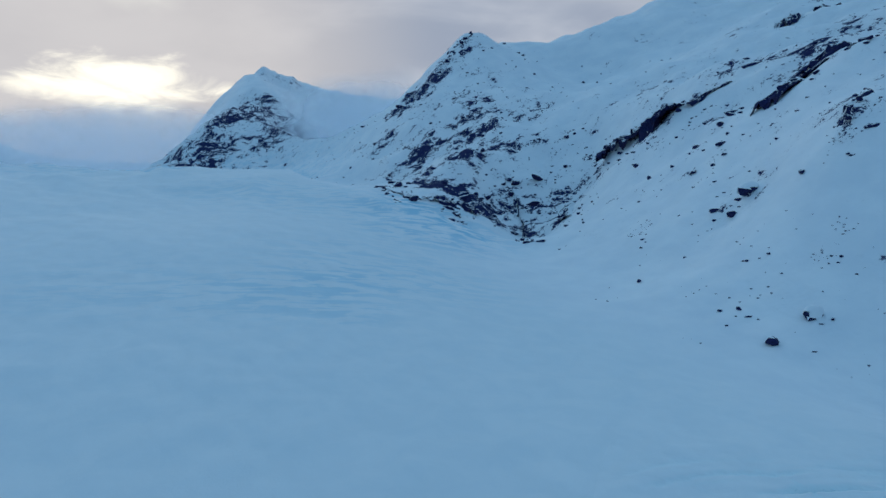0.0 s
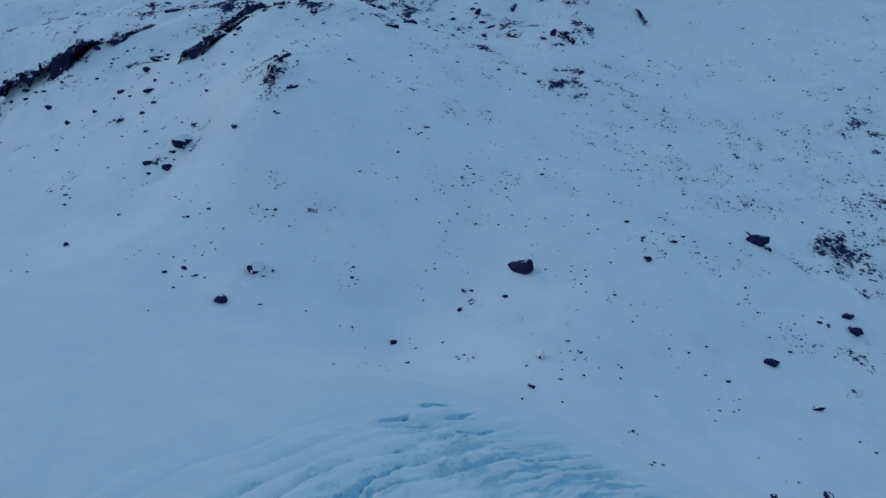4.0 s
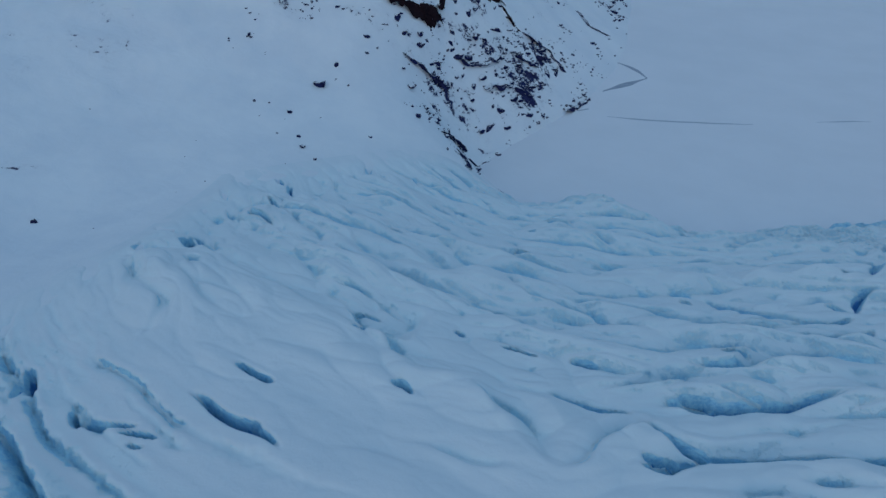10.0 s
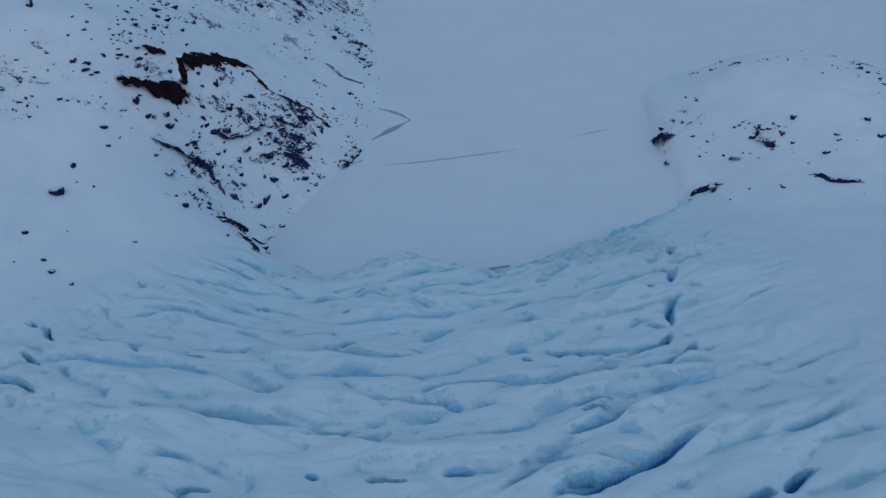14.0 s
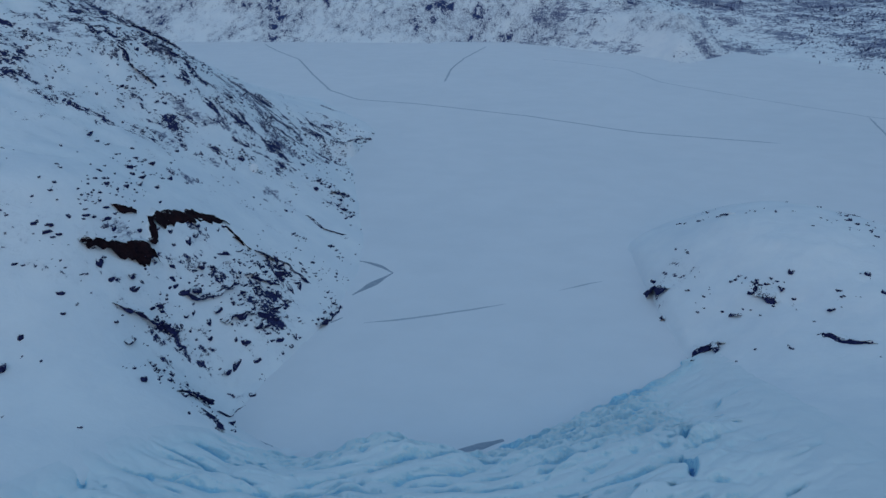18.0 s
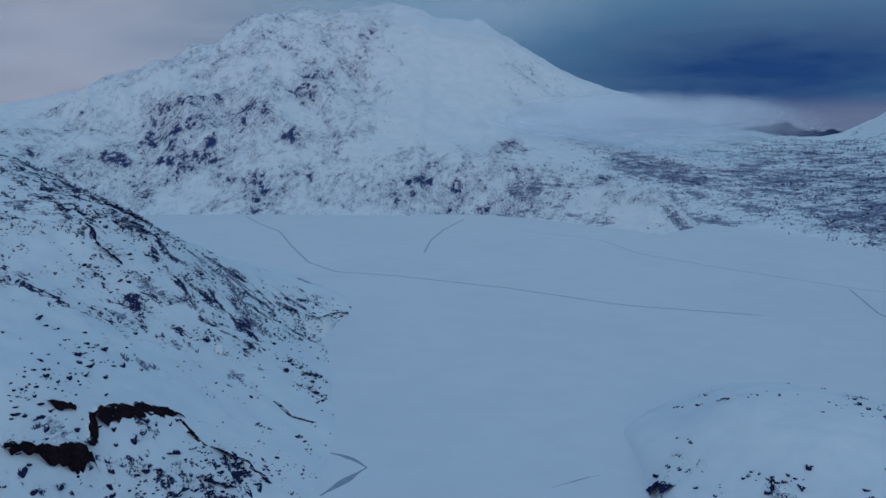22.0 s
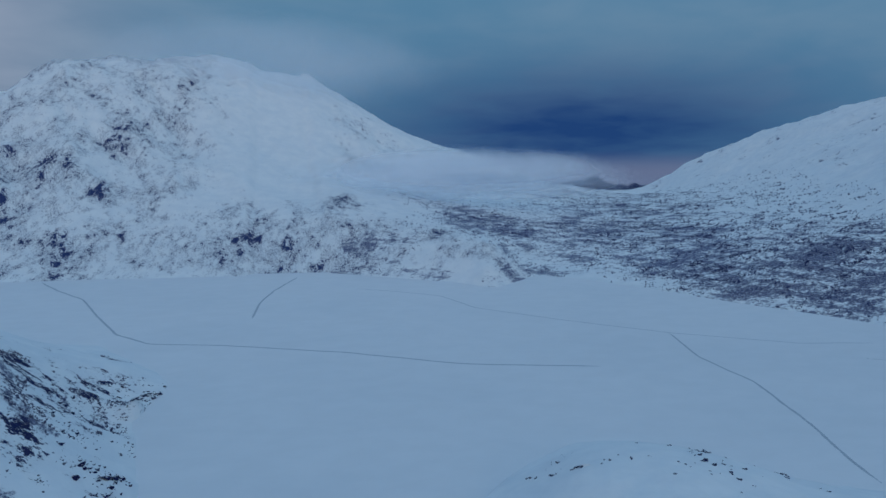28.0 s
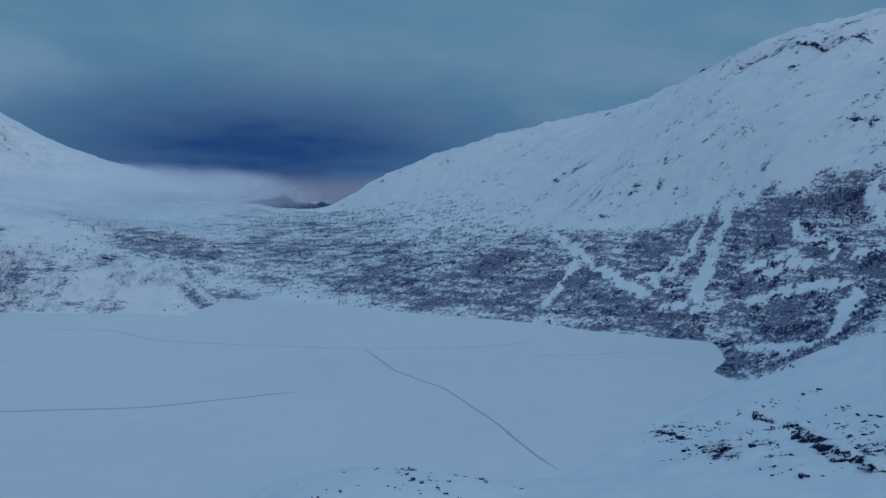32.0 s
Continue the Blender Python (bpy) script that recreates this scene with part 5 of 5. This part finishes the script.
KNOLL_STONES = [(33, 268, 5, 6), (30, 256, 4, 7), (28, 244, 4, 7), (30, 230, 4, 8), (34, 218, 5, 9), (45, 225, 22, 1), (70, 215, 30, 0.6), (36, 262, 12, 2), (60, 290, 25, 0.6), (110, 300, 40, 0.5), (300, 285, 25, 2), (270, 235, 28, 2), (285, 205, 26, 2.5), (330, 240, 30, 1), (250, 190, 20, 2), (150, 290, 25, 0.6)]
stones("strewn_stones", KNOLL_STONES, 620, 7, 0.16, 0.9, STONE, "dark stones on a low snowy knoll")
CLIFF_STONES = [(-215, -440, 60, 2), (-140, -440, 40, 2), (-206, -520, 80, 1), (-290, -385, 40, 1.5), (-310, -285, 40, 1.5), (-230, -300, 60, 0.8), (-330, -620, 100, 0.6), (-160, -620, 90, 0.8), (-240, -800, 120, 0.7)]
stones("strewn_stones", CLIFF_STONES, 900, 8, 0.3, 1.3, STONE, "broken rock below a mountain wall")


def scrub(name, spots, count, seed, tall, mat, label):
    """Many bare bushes as one mesh: each some thin shoots that spread from one foot."""
    x, y, g = strewn(spots, count, seed, 1.5)
    ok = scrubbiness(x, y) > 0.25
    x, y = x[ok], y[ok]
    z, n, k = ground_height(x, y), len(x), 7
    h = tall * np.exp(g.normal(0, 0.3, n))[:, None]
    t, lean = g.uniform(0, 2 * np.pi, (n, k)), g.uniform(0.1, 0.75, (n, k))
    tip = np.stack([np.cos(t) * lean * h, np.sin(t) * lean * h, h * g.uniform(0.55, 1.0, (n, k))], -1)
    foot = tip * np.array([0.35, 0.35, 0.0])
    r = 0.16 * h
    ring = [foot + np.stack([r * np.cos(t + a), r * np.sin(t + a), -0.2 + 0 * t], -1) for a in (0, 2.1, 4.2)]
    v = np.stack(ring + [tip], 2).reshape(n, k * 4, 3) + np.stack([x, y, z], -1)[:, None]
    one = np.array([(0, 1, 3), (1, 2, 3), (2, 0, 3)])
    f = (one[None] + 4 * np.arange(n * k)[:, None, None]).reshape(-1, 3)
    return tagged(new(name, mesh_from(name, v.reshape(-1, 3), f, mat, False)), label, "scrub", kind="stuff")


scrub("birch_scrub", SCRUBBY_EAST, 14000, 15, 1.7, TWIGS, "bare dark birch scrub on a snowy hillside")
scrub("birch_scrub", SCRUBBY_NORTH, 5000, 16, 1.6, TWIGS, "bare dark birch scrub in a valley mouth")
scrub("heath_scrub", SCRUBBY_WEST, 1500, 17, 1.0, HEATH, "low frosted heath bushes on a headland")

# ---------------------------------------------------------------- tracks and cracks in the lake's snow


def ribbon(name, line, width, mat, label, group, seed):
    pts = sampled(line, 3.0)
    for _ in range(3):
        pts[1:-1] = 0.25 * pts[:-2] + 0.5 * pts[1:-1] + 0.25 * pts[2:]
    run = np.arange(len(pts)) * 3.0
    d = np.gradient(pts, axis=0)
    d /= np.linalg.norm(d, axis=1)[:, None] + 1e-9
    side = np.c_[-d[:, 1], d[:, 0]]
    mid = pts + side * (0.7 * perlin(run / 24, run * 0, seed) + 0.25 * perlin(run / 6, run * 0, seed + 4))[:, None]
    w = 0.5 * width * (1 + 0.35 * perlin(run / 9, run * 0 + 3, seed + 1)) * (0.25 + 0.75 * smooth(0, 12, np.minimum(run, run[-1] - run)))
    rows = [np.c_[mid + side * (w * s * (1 + 0.2 * perlin(run / 4, run * 0 + s, seed + 2)))[:, None], np.full(len(run), z)] for s, z in ((-1, 0.01), (-0.6, 0.05), (0.6, 0.05), (1, 0.01))]
    me = mesh_from(name, np.concatenate(rows), grid_faces(4, len(run)), mat)
    return tagged(new(name, me), label, "ice crack", group)


BROAD = (6, 7, 8, 9, 10, 12, 13)
CRACK = "long thin grey crack line in the lake's snow"
CRACK_LINES = [
    ([(-339, 1044), (-300, 970), (-253, 894), (-215, 790), (-179, 699), (-145, 655), (-86, 635), (10, 586), (88, 532), (144, 513), (182, 501)], 1.7),
    ([(-15, 1002), (-45, 900), (-60, 825), (-66, 740)], 1.8), ([(51, 888), (100, 850), (138, 812), (157, 733), (222, 651), (286, 582), (367, 521), (424, 507)], 1.0),
    ([(285, 578), (264, 505), (262, 440), (240, 366), (223, 323), (216, 298)], 1.3), ([(-83, 243), (-57, 249), (-27, 259)], 0.9), ([(-4, 271), (16, 280)], 0.8),
    ([(-94, 300), (-84, 296), (-76, 287)], 2.6), ([(-76, 287), (-83, 277), (-91, 266)], 3.4)]
CRACK_LINES += [
    ([(-96, 292), (-93, 286), (-95, 281)], 3.0), ([(-98, 262), (-95, 258), (-97, 252)], 2.6), ([(-92, 247), (-96, 243)], 2.4), ([(380, 470), (420, 440), (460, 425)], 0.8),
    ([(-50, 168.5), (-42, 171), (-32, 175)], 4.5), ([(-106, 174), (-101, 170), (-95, 168)], 3.0)]
for k, (line, w) in enumerate(CRACK_LINES):
    ribbon("ice_crack", line, w if k in BROAD else 1.25 * w, SLUSH if k in BROAD else REFROZEN, CRACK if k not in BROAD else "broad grey slush line near the shore", "cracks in the lake ice", 7 * k)

# ---------------------------------------------------------------- far hills and mist


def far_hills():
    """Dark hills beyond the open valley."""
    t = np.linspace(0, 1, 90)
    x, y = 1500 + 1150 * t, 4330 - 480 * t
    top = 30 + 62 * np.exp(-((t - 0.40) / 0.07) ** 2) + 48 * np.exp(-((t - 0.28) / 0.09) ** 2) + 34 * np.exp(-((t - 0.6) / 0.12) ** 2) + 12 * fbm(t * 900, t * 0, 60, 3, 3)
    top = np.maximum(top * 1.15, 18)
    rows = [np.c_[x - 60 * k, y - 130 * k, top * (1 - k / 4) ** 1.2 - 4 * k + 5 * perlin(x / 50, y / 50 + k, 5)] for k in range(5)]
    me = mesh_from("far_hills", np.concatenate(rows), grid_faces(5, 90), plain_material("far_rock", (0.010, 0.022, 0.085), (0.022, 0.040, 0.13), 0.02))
    tagged(new("backdrop", me), "dark distant hills beyond the valley", "hills", kind="structure")


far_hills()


def mist_bank(centre, width, height, thick, seed, facing, layers=3, gap=60.0, ragged=1.6):
    """Drifting cloud: some ragged sheets one behind the other."""
    cx, cy, cz = centre
    bank = tagged(new("cloud_bank"), "thin grey cloud drifting along a snowy mountain", "cloud", "cloud banks")
    bank.location = centre
    fx, fy = np.subtract(facing, centre[:2]) / np.linalg.norm(np.subtract(facing, centre[:2]))
    u, v = np.meshgrid(np.linspace(-0.5, 0.5, 25), np.linspace(-0.5, 0.5, 13), indexing="ij")
    for k in range(layers):
        w, h = width * (1 - 0.12 * k), height * (1 - 0.1 * k)
        bow = 40 * perlin(u * 3 + seed, v * 2 + k, seed + k)
        co = np.c_[(u * w).ravel(), bow.ravel(), (v * h).ravel()]
        me = mesh_from("wisp", co, grid_faces(25, 13), MIST)
        shade_by(me, "thick", np.full(len(co), thick))
        shade_by(me, "ragged", np.full(len(co), ragged))
        o = part("wisp", me, bank)
        o.matrix_parent_inverse = Matrix.Identity(4)
        o.matrix_basis = pose(fx * gap * k, fy * gap * k, 12 * k - 12, 0, 0, math.degrees(math.atan2(fy, fx)) + 90)


mist_bank((300, 1300, 138), 760, 105, 0.55, 1, (-30, 40), 3, 40.0, 1.0)
mist_bank((-60, 1780, 400), 1000, 230, 0.17, 2, (-30, 40))
mist_bank((-900, 1350, 300), 900, 260, 0.1, 3, (-30, 40), 2)
mist_bank((60, -1300, 262), 1500, 215, 0.5, 4, (0, 0))
mist_bank((-215, -960, 285), 430, 170, 0.5, 5, (0, 0), 3, 30.0)
